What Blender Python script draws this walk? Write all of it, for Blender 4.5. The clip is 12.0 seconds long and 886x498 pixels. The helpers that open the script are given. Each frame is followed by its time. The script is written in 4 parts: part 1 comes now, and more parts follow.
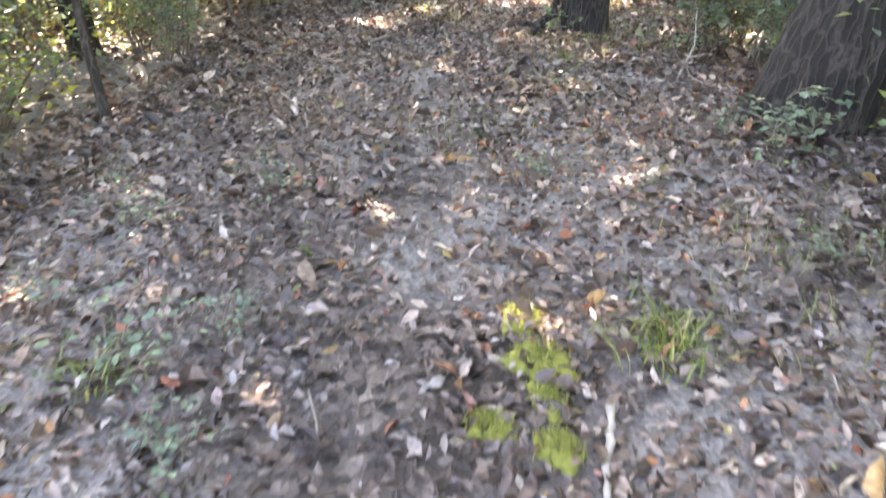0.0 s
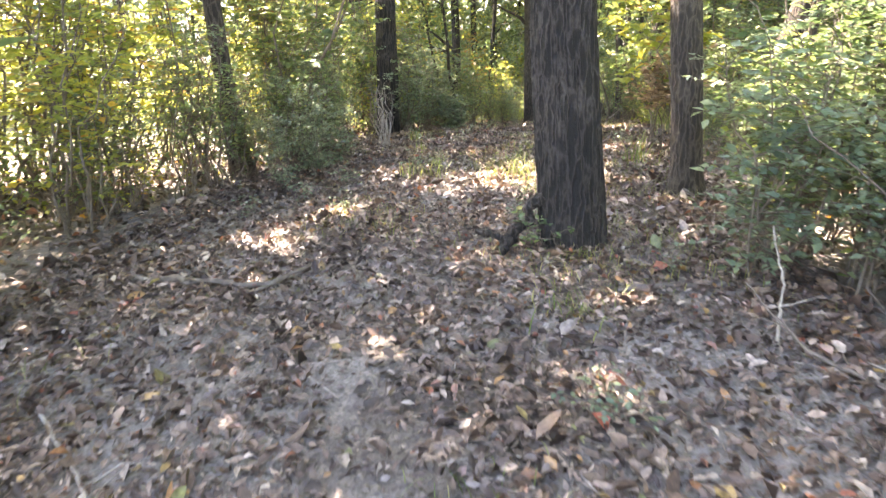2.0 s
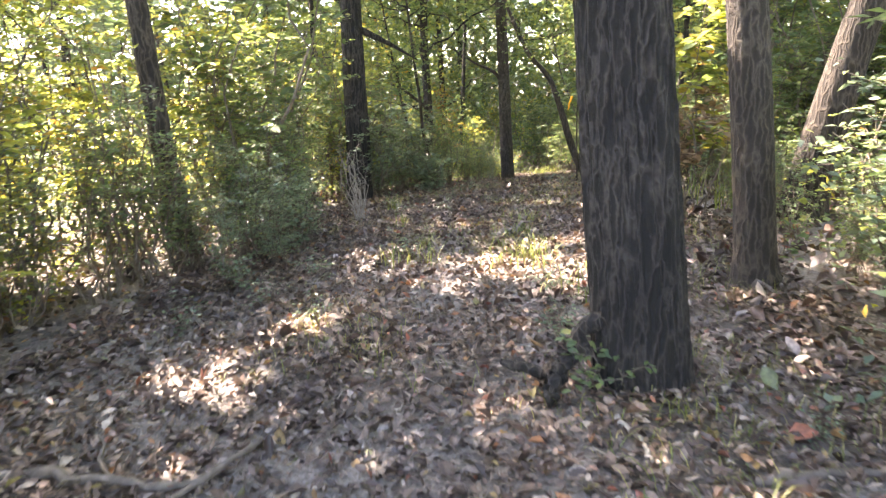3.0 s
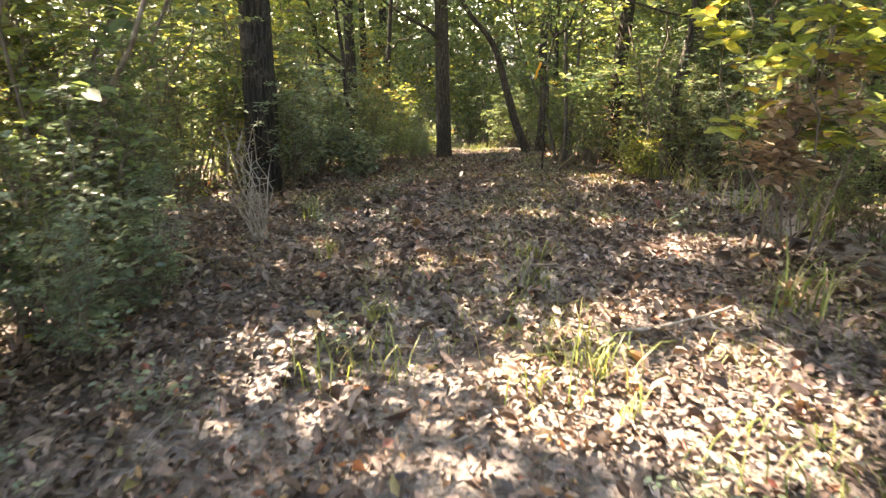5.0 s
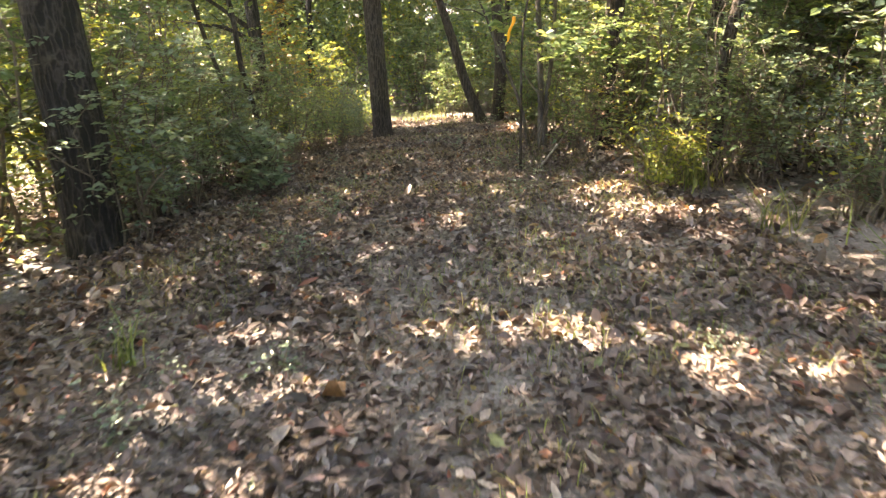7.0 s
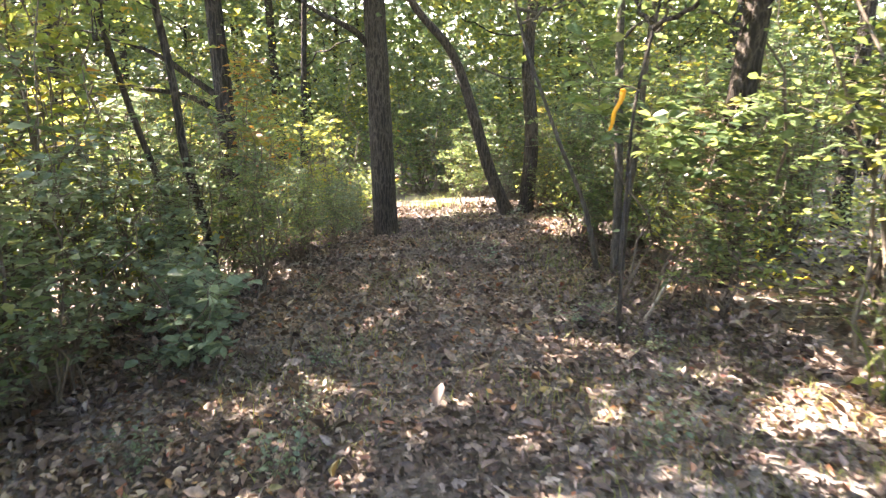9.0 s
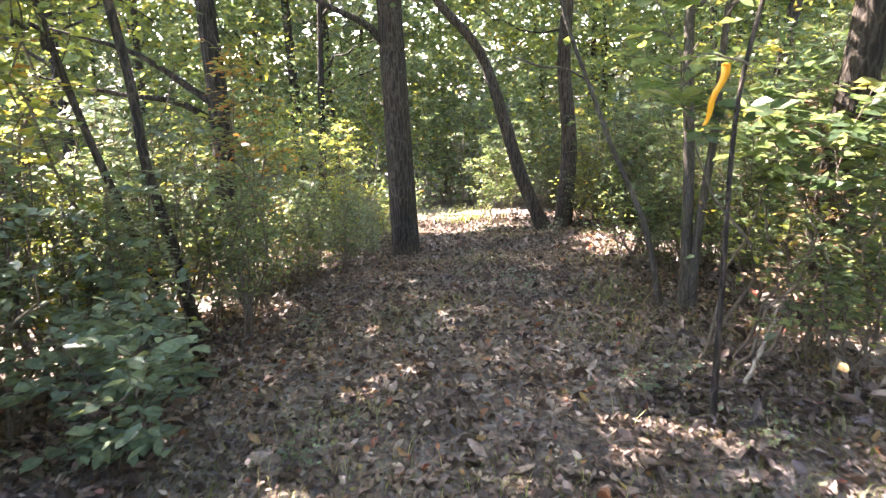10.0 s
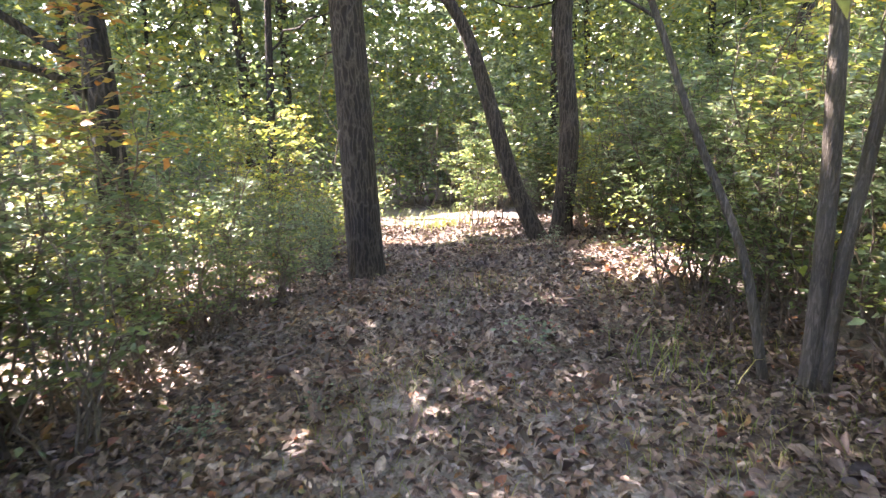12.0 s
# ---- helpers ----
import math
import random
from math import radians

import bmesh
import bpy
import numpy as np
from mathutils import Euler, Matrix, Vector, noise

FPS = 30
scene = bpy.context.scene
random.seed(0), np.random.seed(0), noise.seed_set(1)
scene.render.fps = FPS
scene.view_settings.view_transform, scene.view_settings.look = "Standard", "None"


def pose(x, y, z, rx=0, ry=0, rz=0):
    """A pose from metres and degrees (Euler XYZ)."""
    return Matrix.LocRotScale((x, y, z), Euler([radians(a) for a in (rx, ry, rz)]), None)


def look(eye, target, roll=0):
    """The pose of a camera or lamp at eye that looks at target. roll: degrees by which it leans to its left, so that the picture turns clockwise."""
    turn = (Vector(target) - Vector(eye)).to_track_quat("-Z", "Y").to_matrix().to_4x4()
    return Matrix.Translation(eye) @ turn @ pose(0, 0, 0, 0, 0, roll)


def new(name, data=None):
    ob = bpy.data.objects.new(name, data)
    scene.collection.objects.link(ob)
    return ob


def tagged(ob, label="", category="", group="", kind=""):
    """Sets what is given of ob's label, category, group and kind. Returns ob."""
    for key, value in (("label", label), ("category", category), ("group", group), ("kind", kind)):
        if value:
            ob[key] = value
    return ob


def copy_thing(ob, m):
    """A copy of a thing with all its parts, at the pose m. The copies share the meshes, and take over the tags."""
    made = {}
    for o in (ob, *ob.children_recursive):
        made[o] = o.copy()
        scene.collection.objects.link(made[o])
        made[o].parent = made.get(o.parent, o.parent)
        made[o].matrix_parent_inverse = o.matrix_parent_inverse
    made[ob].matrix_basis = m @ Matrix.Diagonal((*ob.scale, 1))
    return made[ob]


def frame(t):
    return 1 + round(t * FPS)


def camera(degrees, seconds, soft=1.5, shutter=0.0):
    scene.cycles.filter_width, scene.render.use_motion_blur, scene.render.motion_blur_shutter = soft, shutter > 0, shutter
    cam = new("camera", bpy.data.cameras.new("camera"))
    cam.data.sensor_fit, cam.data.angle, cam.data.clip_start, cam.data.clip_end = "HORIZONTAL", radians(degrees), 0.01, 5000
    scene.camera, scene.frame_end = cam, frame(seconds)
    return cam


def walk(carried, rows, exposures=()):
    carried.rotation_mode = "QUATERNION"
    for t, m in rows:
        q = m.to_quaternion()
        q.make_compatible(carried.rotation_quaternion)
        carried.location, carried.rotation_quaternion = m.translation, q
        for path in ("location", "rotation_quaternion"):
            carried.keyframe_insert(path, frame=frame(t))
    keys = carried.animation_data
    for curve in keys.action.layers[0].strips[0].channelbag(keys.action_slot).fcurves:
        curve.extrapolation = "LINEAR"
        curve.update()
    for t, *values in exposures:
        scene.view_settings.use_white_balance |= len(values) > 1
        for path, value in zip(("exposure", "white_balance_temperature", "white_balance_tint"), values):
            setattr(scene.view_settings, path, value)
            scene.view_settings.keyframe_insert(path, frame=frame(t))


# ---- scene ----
PATH = [
    (0, (2.124, 0.729, 1.376), (1.58, 2.38, 0.385), 2.1),
    (0.5, (1.984, 1.245, 1.441), (1.453, 2.985, 0.611), 1.7),
    (1, (1.759, 1.786, 1.45), (1.287, 3.578, 0.699), 0.2),
    (1.5, (1.485, 2.413, 1.467), (1.038, 4.241, 0.792), -0.2),
    (2, (1.285, 3.088, 1.462), (0.893, 4.945, 0.83), -0.5),
    (2.5, (1.052, 3.752, 1.472), (0.669, 5.646, 0.951), -0.5),
    (3, (0.797, 4.46, 1.461), (0.491, 6.376, 0.978), -1.7),
    (3.2, (0.69, 4.741, 1.464), (0.406, 6.666, 1.002), -2.0),
    (4.8, (0.095, 6.986, 1.351), (0.034, 8.904, 0.788), 1.4),
    (5, (0.08, 7.311, 1.338), (0.036, 9.225, 0.759), 0.9),
    (5.5, (0.025, 8.116, 1.374), (-0.009, 10.028, 0.789), 0.7),
    (6, (0.024, 8.97, 1.366), (0.069, 10.888, 0.801), -0.5),
    (6.5, (-0.009, 9.75, 1.407), (0.068, 11.634, 0.739), -0.7),
    (7, (0.041, 10.541, 1.412), (0.157, 12.403, 0.691), -1.0),
    (7.5, (0.123, 11.335, 1.426), (0.242, 13.203, 0.72), -1.1),
    (7.7, (0.151, 11.641, 1.429), (0.332, 13.542, 0.834), 0.7),
    (9.3, (-0.131, 14.155, 1.246), (-0.037, 16.082, 0.718), 0.1),
    (9.5, (-0.097, 14.406, 1.203), (-0.033, 16.335, 0.68), -0.3),
    (10, (0.031, 15.007, 1.154), (0.069, 16.941, 0.646), -1.1),
    (10.5, (0.095, 15.575, 1.085), (0.09, 17.513, 0.592), -1.2),
    (11, (0.126, 16.11, 1.043), (0.128, 18.041, 0.524), -1.0),
    (11.5, (0.069, 16.66, 0.932), (0.12, 18.588, 0.402), -0.8),
    (12, (0.056, 17.182, 0.861), (0.186, 19.108, 0.339), -0.6),
]
EXPOSURES = [(0.0, 4.35, 7700, 21), (1.5, 4.4, 7700, 21), (3.0, 4.05, 7500, 22), (4.8, 3.65, 8500, 19), (7.5, 4.1, 8500, 20), (9.5, 4.3, 7100, 23), (12.0, 4.3, 6900, 29)]
cam = camera(68.0, 12.0, soft=1.4, shutter=0.3)
walk(cam, [(t, look(eye, target, roll)) for t, eye, target, roll in PATH], EXPOSURES)

# ---- sky and sun ----
SUN_TO = Vector((-0.62, 0.40, 0.86)).normalized()
world = bpy.data.worlds.new("sky")
scene.world = world
world.use_nodes = True
sky = world.node_tree.nodes.new("ShaderNodeTexSky")
sky.sky_type, sky.sun_disc = "NISHITA", False
sky.sun_elevation = math.asin(SUN_TO.z)
sky.sun_rotation = math.atan2(SUN_TO.x, SUN_TO.y)
world.node_tree.links.new(sky.outputs[0], world.node_tree.nodes["Background"].inputs[0])
world.node_tree.nodes["Background"].inputs[1].default_value = 0.15
sun_data = bpy.data.lights.new("sun", "SUN")
sun_data.energy, sun_data.angle, sun_data.color = 3.8, radians(0.5), (1.0, 0.93, 0.82)
sun = new("sun", sun_data)
sun.matrix_world = look((0, 0, 30), tuple(Vector((0, 0, 30)) - SUN_TO))


# ---- materials ----
def node_mat(name):
    m = bpy.data.materials.new(name)
    m.use_nodes = True
    nt = m.node_tree
    return m, nt, nt.nodes["Principled BSDF"], nt.nodes["Material Output"]


def ramp(nt, src, stops):
    r = nt.nodes.new("ShaderNodeValToRGB")
    e = r.color_ramp.elements
    e[0].position, e[0].color = stops[0][0], (*stops[0][1], 1)
    e[1].position, e[1].color = stops[-1][0], (*stops[-1][1], 1)
    for p, c in stops[1:-1]:
        k = e.new(p)
        k.color = (*c, 1)
    nt.links.new(src, r.inputs[0])
    return r


def tex(nt, kind, scale, coords, **inputs):
    n = nt.nodes.new(kind)
    n.inputs["Scale"].default_value = scale
    for k, v in inputs.items():
        n.inputs[k].default_value = v
    if coords is not None:
        nt.links.new(coords, n.inputs["Vector"])
    return n


def mixed(nt, kind, fac, a, b):
    n = nt.nodes.new("ShaderNodeMix")
    n.data_type, n.blend_type = "RGBA", kind
    for sock, v in ((0, fac), (6, a), (7, b)):
        if isinstance(v, (int, float)):
            n.inputs[sock].default_value = v
        elif isinstance(v, tuple):
            n.inputs[sock].default_value = (*v, 1)
        else:
            nt.links.new(v, n.inputs[sock])
    return n.outputs[2]


def bump(nt, height, strength, distance):
    b = nt.nodes.new("ShaderNodeBump")
    b.inputs["Strength"].default_value, b.inputs["Distance"].default_value = strength, distance
    nt.links.new(height, b.inputs["Height"])
    return b.outputs[0]


def leaf_material(name, stops, glow=0.45, rough=0.5, patch=(0.75, 1.2), spec=0.5):
    """Leaves: one hue per leaf, blotches on it, broad painted shade and sun, light passing through."""
    m, nt, bsdf, out = node_mat(name)
    geo = nt.nodes.new("ShaderNodeNewGeometry")
    co = nt.nodes.new("ShaderNodeTexCoord").outputs["Object"]
    col = ramp(nt, geo.outputs["Random Per Island"], stops).outputs[0]
    n1 = tex(nt, "ShaderNodeTexNoise", 45, co, Detail=3.0)
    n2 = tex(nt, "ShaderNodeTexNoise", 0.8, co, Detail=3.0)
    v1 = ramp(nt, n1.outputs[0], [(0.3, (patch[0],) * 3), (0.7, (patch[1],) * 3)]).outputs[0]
    # Metre-wide noise tints the leaf colour: cool and dark as shade, warm as sun
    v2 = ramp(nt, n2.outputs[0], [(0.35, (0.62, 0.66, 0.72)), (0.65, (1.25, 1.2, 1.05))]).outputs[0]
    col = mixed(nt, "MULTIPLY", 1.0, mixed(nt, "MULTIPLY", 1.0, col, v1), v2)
    nt.links.new(col, bsdf.inputs["Base Color"])
    bsdf.inputs["Roughness"].default_value = rough
    bsdf.inputs["Specular IOR Level"].default_value = spec
    nt.links.new(bump(nt, n1.outputs[0], 0.35, 0.004), bsdf.inputs["Normal"])
    tr = nt.nodes.new("ShaderNodeBsdfTranslucent")
    nt.links.new(mixed(nt, "MULTIPLY", 1.0, col, (1.28, 1.2, 0.85)), tr.inputs[0])
    mx = nt.nodes.new("ShaderNodeMixShader")
    mx.inputs[0].default_value = glow
    nt.links.new(bsdf.outputs[0], mx.inputs[1])
    nt.links.new(tr.outputs[0], mx.inputs[2])
    nt.links.new(mx.outputs[0], out.inputs[0])
    return m


def bark_material(name, dark, mid, pale, scale=9.0, depth=0.02, plates=0.0):
    """Bark: long cracks up the trunk; with plates, a lattice of grey ridges round dark fissures."""
    m, nt, bsdf, out = node_mat(name)
    co = nt.nodes.new("ShaderNodeTexCoord").outputs["Object"]
    mp = nt.nodes.new("ShaderNodeMapping")
    mp.inputs["Scale"].default_value = (1, 1, 0.12 if plates else 0.17)
    nt.links.new(co, mp.inputs[0])
    v = tex(nt, "ShaderNodeTexNoise", scale * 3.4, mp.outputs[0], Detail=3.0, Distortion=0.9)
    n = tex(nt, "ShaderNodeTexNoise", scale * 7, co, Detail=6.0, Roughness=0.7)
    big = tex(nt, "ShaderNodeTexNoise", 2.2, co, Detail=3.0)
    ridge = ramp(nt, v.outputs[0], [(0.36, (0.75, 0.75, 0.75)), (0.45, (0.2, 0.2, 0.2)), (0.52, (0, 0, 0)), (0.60, (0.55, 0.55, 0.55)), (0.70, (1, 1, 1))]).outputs[0]
    if plates:
        warp = tex(nt, "ShaderNodeTexNoise", 7.0, co, Detail=3.0)
        shift = nt.nodes.new("ShaderNodeVectorMath")
        shift.operation = "MULTIPLY_ADD"
        shift.inputs[1].default_value = (0.07, 0.07, 0.05)
        nt.links.new(warp.outputs["Color"], shift.inputs[0])
        nt.links.new(mp.outputs[0], shift.inputs[2])
        cells = tex(nt, "ShaderNodeTexVoronoi", plates, shift.outputs[0], Randomness=1.0)
        cells.feature = "DISTANCE_TO_EDGE"
        lattice = ramp(nt, cells.outputs["Distance"], [(0.0, (0.9, 0.9, 0.9)), (0.08, (0.62, 0.62, 0.62)), (0.17, (0.14, 0.14, 0.14)), (0.28, (0, 0, 0))]).outputs[0]
        ridge = mixed(nt, "MIX", 0.18, lattice, ridge)
    h = mixed(nt, "MIX", 0.34, ridge, n.outputs[0])
    col = ramp(nt, h, [(0.15, dark), (0.5, mid), (0.85, pale)]).outputs[0]
    lich = ramp(nt, big.outputs[0], [(0.35, (0.7, 0.7, 0.7)), (0.7, (1.25, 1.25, 1.2))]).outputs[0]
    nt.links.new(mixed(nt, "MULTIPLY", 1.0, col, lich), bsdf.inputs["Base Color"])
    bsdf.inputs["Roughness"].default_value = 0.9
    nt.links.new(bump(nt, h, 1.0, depth), bsdf.inputs["Normal"])
    return m


def soil_material():
    m, nt, bsdf, out = node_mat("leaf_mould_soil")
    co = nt.nodes.new("ShaderNodeTexCoord").outputs["Object"]
    v = tex(nt, "ShaderNodeTexVoronoi", 26, co, Randomness=1.0)
    v2 = tex(nt, "ShaderNodeTexVoronoi", 41, co, Randomness=1.0)
    n = tex(nt, "ShaderNodeTexNoise", 60, co, Detail=5.0)
    big = tex(nt, "ShaderNodeTexNoise", 0.7, co, Detail=4.0)
    sep = nt.nodes.new("ShaderNodeSeparateColor")
    nt.links.new(v.outputs["Color"], sep.inputs[0])
    leafy = ramp(nt, sep.outputs[0], [(0.0, (0.018, 0.013, 0.011)), (0.4, (0.05, 0.037, 0.031)), (0.75, (0.10, 0.077, 0.066)), (1.0, (0.19, 0.15, 0.13))]).outputs[0]
    earth = ramp(nt, n.outputs[0], [(0.3, (0.13, 0.115, 0.108)), (0.7, (0.27, 0.245, 0.232))]).outputs[0]
    where = ramp(nt, big.outputs[0], [(0.38, (0, 0, 0)), (0.56, (0.8, 0.8, 0.8))]).outputs[0]
    nt.links.new(mixed(nt, "MIX", where, leafy, earth), bsdf.inputs["Base Color"])
    bsdf.inputs["Roughness"].default_value = 0.95
    nt.links.new(bump(nt, mixed(nt, "MIX", 0.5, v2.outputs[0], n.outputs[0]), 0.9, 0.03), bsdf.inputs["Normal"])
    return m


def plain_rough(name, a, b, scale, rough=0.85, glow=0.0):
    m, nt, bsdf, out = node_mat(name)
    co = nt.nodes.new("ShaderNodeTexCoord").outputs["Object"]
    n = tex(nt, "ShaderNodeTexNoise", scale, co, Detail=5.0)
    nt.links.new(ramp(nt, n.outputs[0], [(0.3, a), (0.7, b)]).outputs[0], bsdf.inputs["Base Color"])
    bsdf.inputs["Roughness"].default_value = rough
    nt.links.new(bump(nt, n.outputs[0], 0.5, 0.01), bsdf.inputs["Normal"])
    return m


SOIL = soil_material()
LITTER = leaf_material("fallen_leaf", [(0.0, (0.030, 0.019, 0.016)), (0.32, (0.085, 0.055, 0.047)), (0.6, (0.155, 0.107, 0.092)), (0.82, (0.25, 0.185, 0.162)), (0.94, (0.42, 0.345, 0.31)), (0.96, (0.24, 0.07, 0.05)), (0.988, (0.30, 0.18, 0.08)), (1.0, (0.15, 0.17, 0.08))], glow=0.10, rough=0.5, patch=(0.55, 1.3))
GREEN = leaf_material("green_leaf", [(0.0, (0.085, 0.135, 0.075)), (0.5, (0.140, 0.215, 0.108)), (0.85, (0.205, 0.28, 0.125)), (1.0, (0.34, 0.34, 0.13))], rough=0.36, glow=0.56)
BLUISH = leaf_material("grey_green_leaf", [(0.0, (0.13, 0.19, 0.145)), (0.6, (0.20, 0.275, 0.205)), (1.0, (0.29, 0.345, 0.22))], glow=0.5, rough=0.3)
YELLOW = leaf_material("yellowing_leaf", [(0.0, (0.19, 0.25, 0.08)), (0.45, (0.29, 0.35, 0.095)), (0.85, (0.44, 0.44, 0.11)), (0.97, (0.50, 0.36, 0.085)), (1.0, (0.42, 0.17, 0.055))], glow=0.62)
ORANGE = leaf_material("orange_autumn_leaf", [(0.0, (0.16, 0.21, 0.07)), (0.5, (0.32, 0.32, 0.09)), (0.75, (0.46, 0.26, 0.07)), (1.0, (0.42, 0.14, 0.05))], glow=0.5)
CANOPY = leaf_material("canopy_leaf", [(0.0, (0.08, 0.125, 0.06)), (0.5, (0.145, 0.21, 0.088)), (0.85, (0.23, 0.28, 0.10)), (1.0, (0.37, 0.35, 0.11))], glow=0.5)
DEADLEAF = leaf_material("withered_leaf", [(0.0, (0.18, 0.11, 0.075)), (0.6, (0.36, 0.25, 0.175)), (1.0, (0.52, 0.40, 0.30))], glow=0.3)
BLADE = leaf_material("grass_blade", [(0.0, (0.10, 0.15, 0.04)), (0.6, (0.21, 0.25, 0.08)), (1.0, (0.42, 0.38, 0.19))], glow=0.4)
BARK_OAK = bark_material("furrowed_bark", (0.006, 0.0045, 0.004), (0.019, 0.0145, 0.013), (0.085, 0.070, 0.062), 7.5, 0.045, plates=20.0)
BARK_BROWN = bark_material("brown_bark", (0.014, 0.0105, 0.009), (0.038, 0.029, 0.024), (0.105, 0.085, 0.070), 12.0, 0.02, plates=24.0)
BARK_PALE = bark_material("pale_bark", (0.05, 0.043, 0.037), (0.09, 0.078, 0.068), (0.145, 0.127, 0.11), 14.0, 0.006)
TWIG = plain_rough("twig_bark", (0.07, 0.055, 0.042), (0.17, 0.14, 0.11), 30.0)
DEADWOOD = plain_rough("dead_wood", (0.16, 0.135, 0.115), (0.36, 0.32, 0.28), 22.0)
DARKWOOD = plain_rough("damp_dead_wood", (0.06, 0.048, 0.04), (0.16, 0.13, 0.11), 22.0)
MOSS = plain_rough("moss", (0.10, 0.11, 0.018), (0.25, 0.24, 0.045), 30.0)
RIBBON = plain_rough("orange_plastic_tape", (0.85, 0.33, 0.02), (0.95, 0.45, 0.03), 8.0, 0.4)


# ---- lie of the land ----
def trail_x(y):
    return np.interp(y, [-8, 0, 4.5, 7, 10, 14, 24, 30, 45], [4.6, 2.2, 0.8, 0.1, 0.0, 0.0, 0.35, 1.2, 4.0])


def left_edge(y):
    return np.interp(y, [-3, 0, 3.3, 4, 5.8, 7.9, 9.1, 10, 11.2, 12.2, 13, 14.5, 15.7, 16.4, 18.4, 19.4, 20.4, 21.6, 23.9, 27, 30], [-0.6, -0.9, -1.2, -1.4, -1.9, -2.75, -2.55, -2.05, -1.8, -2.2, -2.95, -2.85, -2.2, -1.8, -2.0, -1.65, -1.1, -1.2, -0.75, 0.0, 0.2])


def right_edge(y):
    return np.interp(y, [-3, 0, 3, 4.8, 7, 8.5, 10, 12.9, 14.6, 15.65, 17, 18, 19.2, 20.7, 22.7, 27, 30], [4.6, 4.1, 3.1, 2.8, 2.2, 2.2, 2.25, 2.8, 3.1, 2.9, 2.25, 1.75, 1.7, 1.9, 2.1, 2.2, 2.4])


def soft_step(v, width):
    return width * np.logaddexp(0, v / width)


def land(x, y):
    """Height of the bare ground; a crest near y = 13, then a descent that levels out."""
    x, y = np.asarray(x, float), np.asarray(y, float)
    z = -0.12 * soft_step(y - 13.0, 2.0) + 0.15 * soft_step(y - 32.0, 3.0)
    side = x - trail_x(y)
    z = z + 0.05 * np.clip(side, -3, 3) - 0.06 * soft_step(-side - 5.0, 1.0) * np.exp(-np.abs(side) / 60) + 0.05 * soft_step(side - 6.0, 1.0) * np.exp(-np.abs(side) / 60)
    return z + 0.018 * np.sin(2.3 * x + 1.1 * y) * np.sin(1.7 * y - 0.6 * x) + 0.010 * np.sin(5.1 * x - 3.3 * y) + 0.008 * np.sin(7.7 * y + 2.9 * x)


# ---- mesh tools ----
def raw_mesh(name, verts, faces, material, smooth=False):
    """A mesh from arrays; all faces have the same number of corners."""
    me = bpy.data.meshes.new(name)
    verts, faces = np.asarray(verts, np.float32), np.asarray(faces, np.int32)
    n, k = faces.shape
    me.vertices.add(len(verts))
    me.vertices.foreach_set("co", verts.ravel())
    me.loops.add(n * k)
    me.loops.foreach_set("vertex_index", faces.ravel())
    me.polygons.add(n)
    me.polygons.foreach_set("loop_start", np.arange(0, n * k, k, dtype=np.int32))
    if smooth:
        me.polygons.foreach_set("use_smooth", np.ones(n, dtype=bool))
    me.materials.append(material)
    me.update(calc_edges=True)
    me.validate()
    return me


def part(name, me, parent, label=""):
    ob = new(name, me)
    ob.parent = parent
    return tagged(ob, label)


def empty(name, x, y, z, label, category, group=""):
    ob = new(name)
    ob.location = (x, y, z)
    ob.empty_display_size = 0.1
    return tagged(ob, label, category, group)


def unit(v):
    return v / np.maximum(np.linalg.norm(v, axis=-1, keepdims=True), 1e-9)


class Tubes:
    """Collects tapered tubes along bent lines into one mesh."""

    def __init__(self):
        self.v, self.f, self.n = [], [], 0

    def add(self, pts, radii, sides=6, rough=None):
        pts, radii = np.asarray(pts, float), np.asarray(radii, float)
        d = unit(np.gradient(pts, axis=0))
        ref = np.where(np.abs(d[:, 2:3]) > 0.9, np.array([[1.0, 0, 0]]), np.array([[0, 0, 1.0]]))
        ref = np.broadcast_to(ref[:1], d.shape)
        a = unit(np.cross(d, ref))
        b = np.cross(d, a)
        ang = np.linspace(0, 2 * np.pi, sides, endpoint=False)
        r = radii[:, None] * (np.ones((1, sides)) if rough is None else rough(pts, ang))
        ring = pts[:, None] + r[..., None] * (np.cos(ang)[None, :, None] * a[:, None] + np.sin(ang)[None, :, None] * b[:, None])
        m = len(pts)
        i = np.arange(m - 1)[:, None] * sides + np.arange(sides)[None]
        j = np.arange(m - 1)[:, None] * sides + (np.arange(sides)[None] + 1) % sides
        quads = np.stack([i, i + sides, j + sides, j], -1).reshape(-1, 4) + self.n
        self.v.append(ring.reshape(-1, 3))
        self.f.append(quads)
        self.n += m * sides
        return self

    def mesh(self, name, material, smooth=True):
        return raw_mesh(name, np.concatenate(self.v), np.concatenate(self.f), material, smooth)


